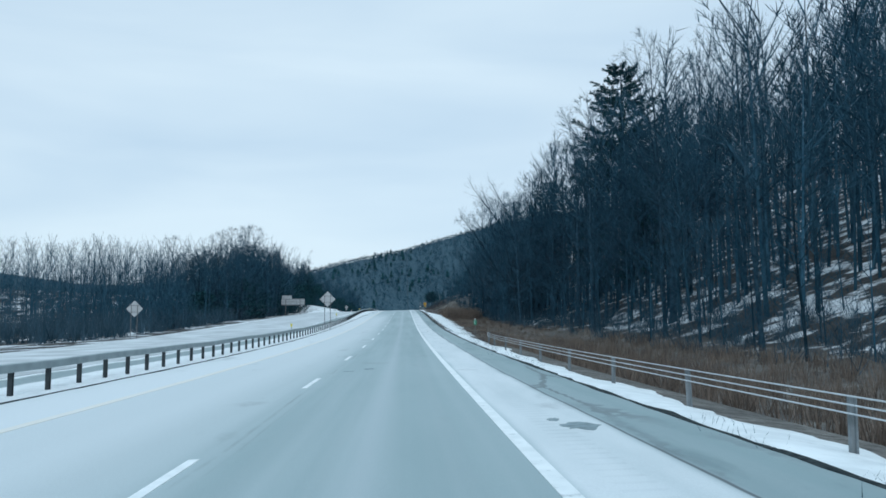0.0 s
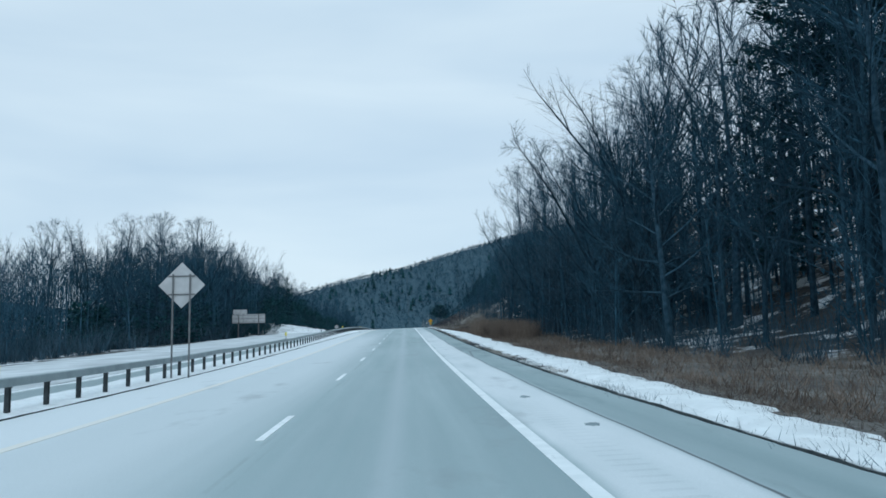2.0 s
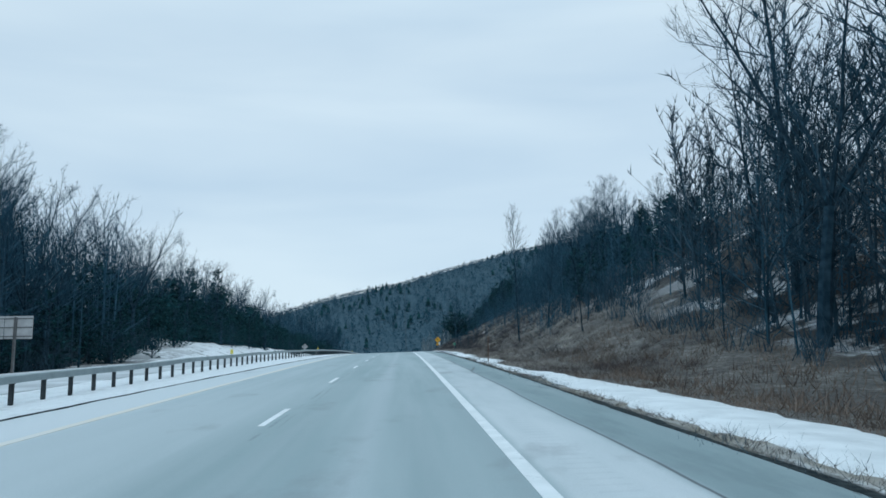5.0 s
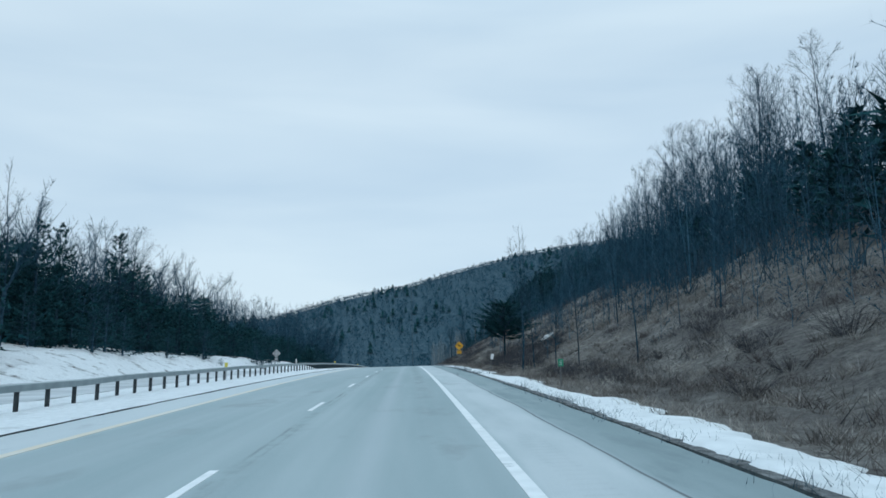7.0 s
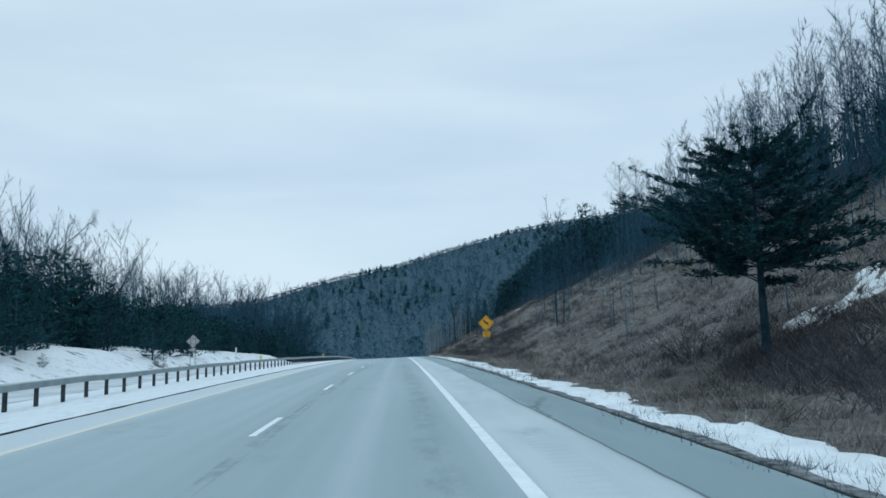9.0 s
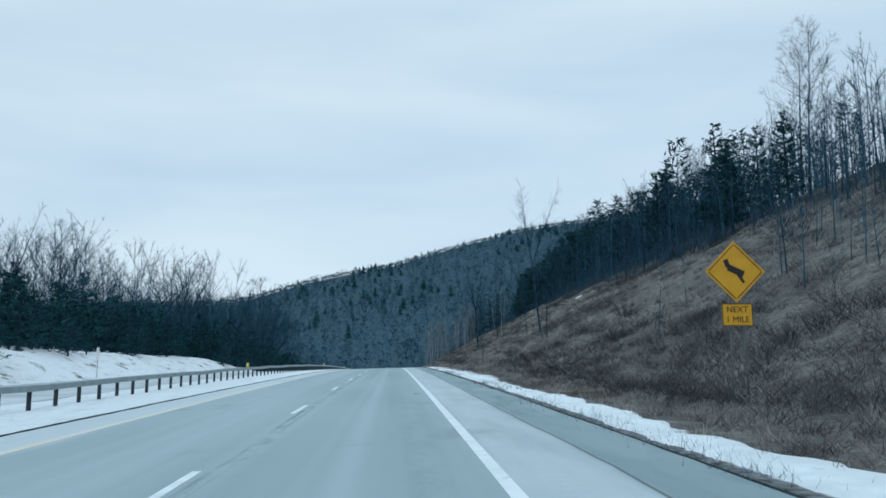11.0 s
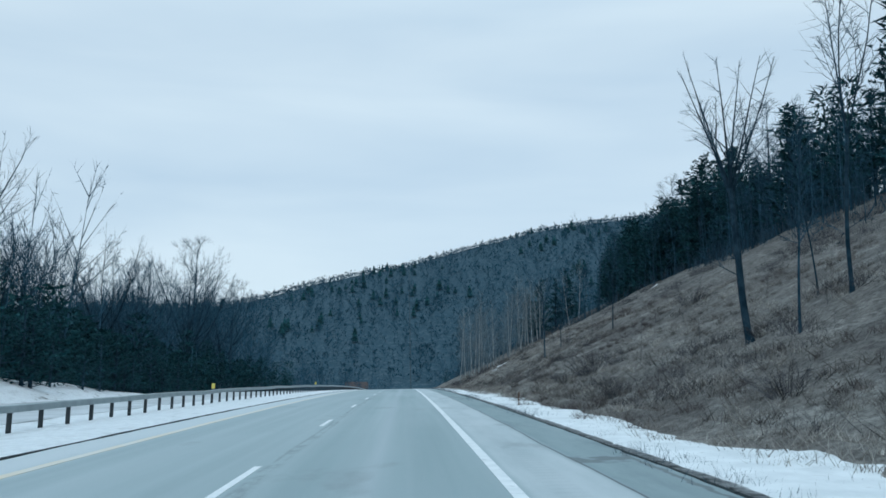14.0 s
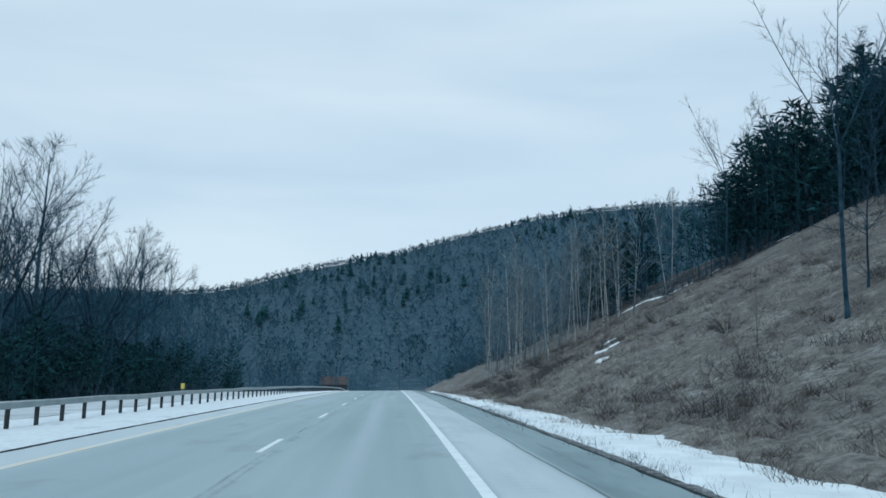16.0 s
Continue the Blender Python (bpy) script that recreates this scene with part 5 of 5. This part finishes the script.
FOOT = lambda y: np.interp(y, [180, 300, 350, 600], [7.0, 7.4, 6.2, 6.0])
stuff("dead_grass", brush(8000, (5.0, 24), (165, 520), lambda x, y: (x > FOOT(y) - 1.5) & (x < tree_line(y)) & (rumple(x, y, 0.9, 2.0) > -0.4), (0.10, 0.40), 32, 0.0075, 0.7, 0.16), M_GRASS, "tufts of dead grass on the cutting", "grass")
stuff("dead_grass", brush(2600, (4.6, 9.5), (165, 500), lambda x, y: (x > np.interp(y, VERGE_Y, VERGE_X) - 0.25) & (rumple(x, y, 0.7, 4.0) > -0.5), (0.10, 0.38), 26, 0.006, 0.65, 0.15), M_GRASS, "straw-coloured dead grass at the edge of the snow", "grass")
stuff("dead_grass", brush(900, (4.8, 8.5), (45, 165), lambda x, y: (x > np.interp(y, VERGE_Y, VERGE_X) - 0.3), (0.08, 0.3), 22, 0.006, 0.7, 0.18), M_REED, "low brown dead grass at the edge of the snow", "grass")
stuff("dead_grass", brush(1300, (3.98, 4.75), (78, 185), lambda x, y: rumple(x * 2, y, 2.0, 3.0) > -0.35, (0.05, 0.16), 16, 0.005, 0.8, 0.12), M_GRASS, "matted tan grass between the pavement and the snow", "grass")
stuff("shrubs", brush(1500, (7.2, 34), (180, 520), lambda x, y: (x < tree_line(y)) & (rumple(x, y, 5.0, 4.0) + 0.5 * rumple(x, y, 1.6, 2.0) > 0.3), (0.15, 0.75), 48, 0.0055, 0.6, 0.38), M_SHRUB, "low dark leafless shrubs on the cutting", "shrubs")
stuff("shrubs", brush(520, (10, 32), (270, 420), lambda x, y: (x > 11 + 3 * rumple(x, y, 7.0, 3.0)) & (x < tree_line(y)) & (rumple(x, y, 3.2, 7.0) > 0.0), (0.2, 0.9), 48, 0.0055, 0.6, 0.42), M_SHRUB, "brown brush high on the cutting", "shrubs")
stuff("shrubs", brush(420, (7.0, 14), (316, 352), lambda x, y: rumple(x, y, 2.2, 6.0) > -0.35, (0.15, 0.6), 44, 0.005, 0.7, 0.35), M_SHRUB, "dark brushy growth at the foot of the slope", "shrubs")
stuff("shrubs", brush(560, (7.6, 15), (243, 272), lambda x, y: ((x - 10.3) / 3.0) ** 2 + ((y - 260.0) / 9.0) ** 2 < 1 + 0.6 * rumple(x, y, 0.8, 1.0), (0.15, 0.55), 44, 0.005, 0.7, 0.35), M_SHRUB, "dark brushy mat below the pine", "shrubs")
stuff("verge_weeds", brush(1900, (3.95, 4.5), (-10, 560), lambda x, y: (rumple(x * 3, y, 4.0, 2.0) > -0.1) & (x < np.interp(y, [60, 90, 250, 340], [4.12, 4.5, 4.5, 4.4])), (0.06, 0.26), 10, 0.004, 0.45), M_UNDER, "dead weeds along the pavement edge", "weeds")

stuff("verge_weeds", brush(420, (4.4, 6.2), (40, 110), lambda x, y: np.abs(x - np.interp(y, VERGE_Y, VERGE_X) + 0.7) < 0.35 + 0.25 * rumple(x, y, 2.5, 2.0), (0.08, 0.3), 9, 0.004, 0.5), M_SHRUB, "dead weeds standing in the verge snow", "weeds")
stuff("verge_weeds", brush(700, (4.3, 5.9), (225, 520), lambda x, y: rumple(x * 2, y, 1.7, 5.0) > 0.45, (0.06, 0.24), 9, 0.004, 0.5), M_SHRUB, "dead weeds standing in the verge snow", "weeds")

# ---- single bushes on the cutting


def bush_mesh(seed, stems, height, width):
    """Many thin stems from one root that arch outwards and part into twigs."""
    r = random.Random(seed)
    b = Sticks()
    for k in range(stems):
        a, q = r.uniform(0, 6.28), math.sqrt(r.random())
        root = Vector((math.cos(a), math.sin(a), 0)) * 0.2 * width * q + Vector((0, 0, -0.1))
        st = bend(root, Vector((math.cos(a) * q * 0.8, math.sin(a) * q * 0.8, 0.8)), height * r.uniform(0.6, 1.15), 3, 0.16, 0.06, r)
        b.path([st[0], st[2], st[3]], 0.007, 0.003)
        for w in range(11):
            i = r.randrange(3)
            p0 = st[i].lerp(st[i + 1], r.random())
            d = Vector((math.cos(a) * q + r.uniform(-0.8, 0.8), math.sin(a) * q + r.uniform(-0.8, 0.8), r.uniform(0.0, 1.0))).normalized()
            b.spike(p0, p0 + d * height * r.uniform(0.15, 0.4), 0.004)
    return b.mesh("bush", M_SHRUB)


BUSH = [bush_mesh(200, 40, 1.0, 1.5), bush_mesh(201, 55, 1.4, 2.2), bush_mesh(202, 34, 0.8, 1.7)]


def bush(x, y, scale, k):
    ob = new("bush", BUSH[k % 3])
    ob.matrix_basis = pose(x, y, float(terrain(x, y)), 0, 0, rng.uniform(0, 360)) @ Matrix.Diagonal((scale * 1.15, scale * 1.15, scale * 0.85, 1))
    tagged(ob, "dark leafless bush among dead grass on the cutting", "bush", "bushes")


BUSHES = [(9.0, 429, 1.0), (10.0, 428, 1.1), (9.2, 431.5, 1.0), (8.9, 403.8, 1.1), (18.9, 435.7, 1.2), (12.4, 412.2, 0.7), (8.2, 359.2, 0.6), (9.2, 361.4, 0.7), (30, 416, 1.3), (25.7, 397, 1.2), (12.8, 383.5, 0.8),
          (15.5, 485.3, 0.9), (13.4, 471.4, 0.9), (14, 348, 1.0), (8.3, 348, 1.0), (8.8, 343, 1.1), (31, 374, 1.3), (29, 377.7, 1.2), (7.8, 242.6, 0.9), (7.6, 234.5, 0.5), (19.4, 268.4, 1.2), (7.9, 211.3, 0.8),
          (11.5, 213.2, 0.8), (10.4, 188, 0.9), (8.2, 181.3, 0.8), (8.8, 271.2, 0.9), (8.0, 294.5, 0.8)]
for k, (x, y, sc) in enumerate(BUSHES):
    bush(x, y, sc, k)
thick = random.Random(77)
for k in range(70):
    x0, y0, sx, sy = [(10.5, 335, 2.0, 9), (10.0, 263, 1.6, 5), (12, 490, 3.5, 10), (9.5, 505, 2.0, 6), (9.5, 428, 1.2, 3.5), (9.0, 226, 1.5, 12), (17, 395, 4, 12)][k % 7]
    x, y = thick.gauss(x0, sx), thick.gauss(y0, sy)
    if x > FOOT(y) + 0.8:
        bush(x, y, thick.uniform(0.35, 0.75), k)

# ---- the far hill
x1, y1 = strew(5600, (-480, 560), (780, 1478), lambda x, y: (terrain(x, y) > VALLEY + 6) & (x < 0.52 * (y - 300)) & (x > -0.62 * (y - 250)), rs)
# hill trees carry aerial haze as blue in their twig colour
stuff("hill_forest", simple_trees(x1, y1, rs.uniform(7, 11, len(x1)), rs, 7, 22, 0.014, 0.16, 0.24, spread=0.42, low=0.02, twig_len=(0.10, 0.26)), M_HAZY_HILL, "leafless forest covering the far hill", "forest")


def small_conifers(x, y, h, rs):
    v, f = [], []
    z = lie(x, y)
    for a, b, c, hh in zip(x, y, z, h):
        for k in range(6):
            u = k / 6
            zz, rr = c + hh * (0.12 + 0.8 * u), hh * 0.27 * (1 - u ** 1.8) + 0.3
            i = len(v)
            v.append((a, b, zz + hh * 0.24))
            for q in range(8):
                w = rr * rs.uniform(0.6, 1.25)
                v.append((a + w * math.cos(q * math.pi / 4), b + w * math.sin(q * math.pi / 4), zz - hh * 0.03 * rs.rand()))
            f += [(i, i + 1 + q, i + 1 + (q + 1) % 8) for q in range(8)]
    return np.array(v), np.array(f)


x1, y1 = strew(190, (-450, 520), (1000, 1530), lambda x, y: (x < 0.5 * (y - 300)) & (x > -0.6 * (y - 250)) & (rumple(x, y, 45, 5.0) > 0.1), rs)
stuff("hill_conifers", small_conifers(x1, y1, rs.uniform(7, 14, len(x1)), rs), M_NEEDLE, "scattered dark conifers on the far hill", "conifers")

x1 = np.linspace(-470, 560, 900) + rs.uniform(-1, 1, 900)
y1 = 1492 + rs.uniform(-8, 8, 900)
stuff("ridge_forest", simple_trees(x1, y1, rs.uniform(3.2, 5.8, len(x1)), rs, 8, 50, 0.014, 0.16, 0.26, spread=0.8, low=-0.05, twig_len=(0.10, 0.24)), M_HAZY_HILL, "leafless trees along the ridge of the far hill", "forest")

# ---------------------------------------------------------------- signs and markers
M_SIGN = material("sign_back_aluminium", (0.42, 0.43, 0.44), (0.52, 0.53, 0.54), 2.0, 0.5, 0.1, 20, metal=0.3)
M_BAR = material("sign_brace_steel", (0.10, 0.105, 0.11), (0.16, 0.165, 0.17), 4.0, 0.6, 0.1, 20)
M_WOOD = material("weathered_post_wood", (0.09, 0.075, 0.06), (0.16, 0.13, 0.105), 4.0, 0.9, 0.3, 20)
M_SIGNYEL = material("yellow_sign_sheeting", (0.72, 0.36, 0.02), (0.80, 0.42, 0.03), 3.0, 0.45, 0.05, 20)
M_BLACK = material("black_sign_ink", (0.015, 0.015, 0.015), (0.025, 0.025, 0.025), 3.0, 0.5, 0)
M_GREEN = material("green_sign_sheeting", (0.01, 0.22, 0.12), (0.02, 0.28, 0.16), 3.0, 0.4, 0.05, 20)
M_PALE = material("white_sign_sheeting", (0.70, 0.71, 0.72), (0.78, 0.78, 0.78), 3.0, 0.45, 0.05, 20)
M_LIME = material("yellow_marker_sheeting", (0.66, 0.56, 0.10), (0.74, 0.64, 0.16), 3.0, 0.45, 0.05, 20)
M_RUST = material("brown_marker_post", (0.09, 0.05, 0.035), (0.15, 0.09, 0.06), 5.0, 0.85, 0.3, 20)


def diamond(bm, side, thick, centre):
    """A square plate set on its corner, facing along the road."""
    return box(bm, (side, thick, side), centre, 0.01, Matrix.Rotation(radians(45), 4, "Y"))


def diamond_back(x, y, zc, side, gap=0.62, plaque=None):
    """A warning sign seen from behind: plate, two posts, cross bars."""
    z0 = float(terrain(x, y)) - 0.2
    t = thing("road_sign", (x, y, z0), "grey back of a diamond warning sign on two steel posts", "road sign", "signs facing away")
    h = zc - z0
    part("plate", diamond(bmesh.new(), side, 0.01, (0, 0.05, h)), M_SIGN, t, "bare aluminium back")
    for dx in (-gap / 2, gap / 2):
        part("post", box(bmesh.new(), (0.06, 0.05, h + side * 0.35), (dx, 0, (h + side * 0.35) / 2), 0.008), M_BAR, t)
    for dz in (-0.28, 0.28):
        part("brace", box(bmesh.new(), (gap + 0.35, 0.03, 0.05), (0, 0.022, h + dz * side), 0.006), M_BAR, t)
    if plaque:
        part("plaque", box(bmesh.new(), (plaque, 0.01, plaque * 0.8), (0, 0.05, h - side * 0.72 - plaque * 0.42), 0.008), M_SIGN, t, "small square plaque back")
    return t


diamond_back(-8.45, 84, 4.45, 1.2)
diamond_back(-27.6, 79.5, 3.4, 1.2)
diamond_back(-26.6, 350, 10.4, 1.2, plaque=0.55)

# guide sign for the other carriageway, seen from behind, with its exit tab
gx0, gy0 = -27.9, 192.0
gz0 = float(terrain(gx0, gy0)) - 0.2
gs = thing("guide_sign", (gx0, gy0, gz0), "grey back of a large guide sign with a small tab", "road sign", "signs facing away")
for k in range(3):
    part("panel", box(bmesh.new(), (1.88, 0.03, 1.55), (-1.92 + 1.92 * k, 0.12, 7.7 - gz0), 0.01), M_SIGN, gs)
part("exit_tab", box(bmesh.new(), (2.4, 0.03, 0.8), (-1.5, 0.12, 8.92 - gz0), 0.01), M_SIGN, gs, "small tab above the panel")
for dx in (-1.75, 1.75):
    b = bmesh.new()
    for q in (-0.07, 0.07):
        box(b, (0.012, 0.16, 8.4 - gz0), (dx + q, 0, (8.4 - gz0) / 2))
    box(b, (0.14, 0.012, 8.4 - gz0), (dx, 0, (8.4 - gz0) / 2))
    part("post", b, M_BAR, gs)
for dz in (7.1, 7.7, 8.3):
    part("stiffener", box(bmesh.new(), (5.7, 0.04, 0.07), (0, 0.083, dz - gz0), 0.008), M_BAR, gs)

# yellow warning sign with its plaque
wx, wy = 8.45, 321.5
wz = float(terrain(wx, wy)) - 0.2
ws = thing("warning_sign", (wx, wy, wz), "yellow diamond warning sign with a plaque below, on two steel posts", "road sign")
hc = 10.85 - wz
plate = part("plate", diamond(bmesh.new(), 1.07, 0.012, (0, -0.04, hc)), M_SIGNYEL, ws, "yellow diamond plate")
b = bmesh.new()
for s in (1, -1):
    for off in (0.53, -0.53):
        m45 = Matrix.Rotation(radians(45 * s), 4, "Y")
        c = m45 @ Vector((0, 0, off * 0.90))
        box(b, (0.92, 0.004, 0.02), (c.x, -0.049, hc + c.z), 0, m45)
part("border", b, M_BLACK, plate, "thin black border")
b = bmesh.new()
box(b, (0.42, 0.005, 0.16), (0.02, -0.05, hc + 0.02), 0.0, Matrix.Rotation(radians(24), 4, "Y"))
box(b, (0.12, 0.005, 0.2), (-0.2, -0.05, hc + 0.2), 0.0, Matrix.Rotation(radians(-20), 4, "Y"))
box(b, (0.07, 0.005, 0.24), (0.14, -0.05, hc - 0.17), 0.0, Matrix.Rotation(radians(-35), 4, "Y"))
part("symbol", b, M_BLACK, plate, "plain dark symbol")
plaque = part("plaque", box(bmesh.new(), (0.76, 0.012, 0.55), (0, -0.04, hc - 1.05), 0.01), M_SIGNYEL, ws, "yellow plaque with dark bars")
for text, dz in (("NEXT", 0.12), ("1 MILE", -0.12)):
    letters = bpy.data.curves.new("writing", "FONT")
    letters.body, letters.size, letters.extrude = text, 0.21, 0.002
    letters.align_x, letters.align_y = "CENTER", "CENTER"
    flat = bpy.data.objects.new("writing", letters)
    me = bpy.data.meshes.new_from_object(flat)
    bpy.data.objects.remove(flat)
    me.transform(Matrix.Translation((0, -0.049, hc - 1.05 + dz)) @ Matrix.Rotation(radians(90), 4, "X"))
    me.materials.clear()
    me.materials.append(M_BLACK)
    new("writing", me).parent = plaque
b = bmesh.new()
for size, c in (((0.76, 0.004, 0.018), (0, 0.262)), ((0.76, 0.004, 0.018), (0, -0.262)), ((0.018, 0.004, 0.5), (0.37, 0)), ((0.018, 0.004, 0.5), (-0.37, 0))):
    box(b, size, (c[0], -0.049, hc - 1.05 + c[1]))
part("border", b, M_BLACK, plaque, "thin black border")
for dx in (-0.18, 0.18):
    part("post", box(bmesh.new(), (0.05, 0.05, hc + 0.4), (dx, 0, (hc + 0.4) / 2), 0.008), M_BAR, ws)


def mile_marker(x, y, top, wide=0.24, tall=0.40, drop=0.08, cap=True):
    """A small green reference marker on a thin steel post."""
    z0 = float(terrain(x, y)) - 0.15
    t = thing("mile_marker", (x, y, z0), "small green reference marker on a thin steel post", "marker post", "reference markers")
    h = top - z0
    part("post", box(bmesh.new(), (0.05, 0.035, h), (0, 0, h / 2), 0.006), M_BAR, t)
    pl = part("plate", box(bmesh.new(), (wide, 0.012, tall), (0, -0.03, h - drop - tall / 2), 0.006), M_GREEN, t, "green plate with white bars")
    for dz in (0.25, 0.0, -0.25):
        part("bar", box(bmesh.new(), (0.54 * wide, 0.004, 0.055 * tall), (0, -0.0385, h - drop - tall / 2 + dz * tall), 0), M_PALE, pl)
    if cap:
        part("cap", box(bmesh.new(), (0.08, 0.03, 0.08), (0, -0.01, h + 0.0), 0.006), M_PALE, t, "small white cap")
    return t


mile_marker(5.9, 64.2, 2.0)
mile_marker(5.7, 222.1, 7.16, 0.20, 0.27, 0.0, False)


def marker_post(x, y, h, plate, label, size=(0.1, 0.3), tilt=0.0, post=None, turn=0.0):
    """A delineator: thin post, small plate at its head."""
    z0 = float(terrain(x, y)) - 0.1
    t = thing("delineator", (x, y, z0), label, "delineator", "delineators")
    t.matrix_basis = pose(x, y, z0, 0, tilt, turn)
    part("post", box(bmesh.new(), (0.045, 0.03, h + 0.1), (0, 0, (h + 0.1) / 2), 0.006), post or M_BAR, t)
    if plate:
        part("reflector", box(bmesh.new(), (size[0], 0.012, size[1]), (0, -0.025, h + 0.1 - size[1] / 2), 0.006), plate, t)
    return t


marker_post(4.55, 236.7, 1.18, M_PALE, "leaning marker post with a white plate in the verge", (0.16, 0.30), 10)
marker_post(4.45, 178.1, 1.35, None, "thin rusty brown post at the snowy verge", tilt=1, post=M_RUST)
marker_post(4.7, 418.0, 0.62, M_RUST, "short dark marker post in the snow", (0.08, 0.2), post=M_RUST)
for y, h in ((77, 1.0), (127, 1.1), (190.6, 1.1), (242.5, 1.05), (313, 1.1), (365, 1.1), (432.5, 1.1), (485, 1.15)):
    marker_post(-11.3, y, h, M_LIME, "yellow plate delineator in the snowy median", (0.2, 0.3))
marker_post(-26, 373.5, 2.7, M_PALE, "tall post with a narrow pale plate on the snowy bank", (0.24, 1.1))

# ---------------------------------------------------------------- snow lying in patches on the cutting


def snow_patch(x, y, lx, ly, turn, seed):
    """A thin, ragged sheet of old snow that follows the slope."""
    r = random.Random(seed)
    n, rings = 40, 5
    v, f = [], []
    ca, sa = math.cos(turn), math.sin(turn)
    rad = [1 + 0.28 * math.sin(3 * q / n * 6.28 + seed) + 0.22 * math.sin(7 * q / n * 6.28 + 2 * seed) + r.uniform(-0.16, 0.16) for q in range(n)]
    v.append((x, y, float(terrain(x, y)) + 0.07))
    for k in range(1, rings + 1):
        for q in range(n):
            a = 2 * math.pi * q / n
            u, w = lx * rad[q] * k / rings * math.cos(a), ly * rad[q] * k / rings * math.sin(a)
            px, py = x + u * ca - w * sa, y + u * sa + w * ca
            v.append((px, py, float(terrain(px, py)) + (0.07 if k < rings else -0.04)))
    for q in range(n):
        f.append((0, 1 + q, 1 + (q + 1) % n))
    for k in range(rings - 1):
        for q in range(n):
            f.append((1 + k * n + q, 1 + (k + 1) * n + q, 1 + (k + 1) * n + (q + 1) % n, 1 + k * n + (q + 1) % n))
    ob = mesh_object("snow_patch", v, f, M_SNOW, smooth_shade=True)
    return tagged(ob, "ragged patch of old snow on the grassy slope", "snow", "snow patches")


for k, (x, y, lx, ly, a) in enumerate([(16.2, 409.2, 0.9, 0.25, 0.4), (19.1, 408, 1.6, 0.25, 0.5), (23.8, 400, 1.1, 0.3, 0.4),
                                       (11.2, 482, 0.6, 0.3, 0.2), (13.0, 486, 0.5, 0.25, 0.5), (14.5, 492, 0.9, 0.3, 0.6), 
                                       (26.0, 421, 1.6, 0.3, 0.6), (33.5, 487, 1.6, 0.3, 0.5), (25.7, 523.6, 1.6, 0.5, 0.0), (27.4, 522.2, 2.0, 0.5, -0.9), (29.0, 520.8, 2.2, 0.6, -0.9), (31.0, 519.7, 2.0, 0.5, -0.9), (33.0, 518.6, 1.8, 0.5, -0.9), (37.0, 510, 2.2, 0.5, -0.9), (12.2, 485.5, 0.7, 0.35, 0.4)]):
    snow_patch(x, y, lx * 0.6, ly * 1.1, a + 0.5, k + 1)

scraps = random.Random(41)
for k in range(44):
    u, w = scraps.uniform(-1, 1), scraps.gauss(0, 0.6)
    snow_patch(12.6 + 1.7 * u, 269.2 + 0.3 * u + 0.8 * w, scraps.uniform(0.12, 0.36), scraps.uniform(0.05, 0.13), scraps.uniform(0.0, 0.7), 60 + k)

# a cut log lying at the edge of the snow
lt = thing("fallen_log", (5.75, 326.7, float(terrain(5.75, 326.7))), "brown broken log lying at the edge of the snow", "log", turn=8)
b = bmesh.new()
tube(b, (-0.55, 0, 0.06), (0.15, 0.12, 0.12), 0.075, 0.065, 9)
tube(b, (0.12, 0.11, 0.12), (0.85, 0.05, 0.09), 0.066, 0.045, 9)
part("log", b, M_WOOD, lt)
part("broken_limb", tube(bmesh.new(), (-0.2, 0.04, 0.12), (0.3, -0.12, 0.27), 0.03, 0.012, 6), M_WOOD, lt)

# ---------------------------------------------------------------- a house far down the valley
M_ROOF = material("rust_red_roof", (0.06, 0.046, 0.044), (0.085, 0.06, 0.056), 1.0, 0.8, 0.2, 6)
M_WALL = material("brown_house_siding", (0.06, 0.05, 0.048), (0.09, 0.072, 0.068), 1.0, 0.8, 0.1, 6)
M_PANE = material("dark_window_glass", (0.02, 0.025, 0.03), (0.03, 0.035, 0.04), 1.0, 0.15, 0)
hx, hy = -20.5, 716.0
hz = -4.4
house = thing("house", (hx, hy, hz), "distant house with a rust-red roof among bare trees", "house", turn=6)
part("wall", box(bmesh.new(), (9, 7, 9.0), (0, 0, -1.5), 0.02), M_WALL, house)
b = bmesh.new()
vs = [b.verts.new(q) for q in ((-4.9, -4.0, 2.7), (4.9, -4.0, 2.7), (4.9, 4.0, 2.7), (-4.9, 4.0, 2.7), (-4.9, 0, 5.4), (4.9, 0, 5.4))]
for q in ((0, 1, 5, 4), (2, 3, 4, 5), (0, 4, 3), (1, 2, 5), (0, 3, 2, 1)):
    b.faces.new([vs[i] for i in q])
part("roof", b, M_ROOF, house)
for dx in (-2.8, 0, 2.8):
    w = part("window", box(bmesh.new(), (1.15, 0.12, 1.4), (dx, -3.52, 1.5), 0.02), M_BAR, house)
    part("pane", box(bmesh.new(), (0.9, 0.04, 1.15), (dx, -3.6, 1.5), 0.01), M_PANE, w)
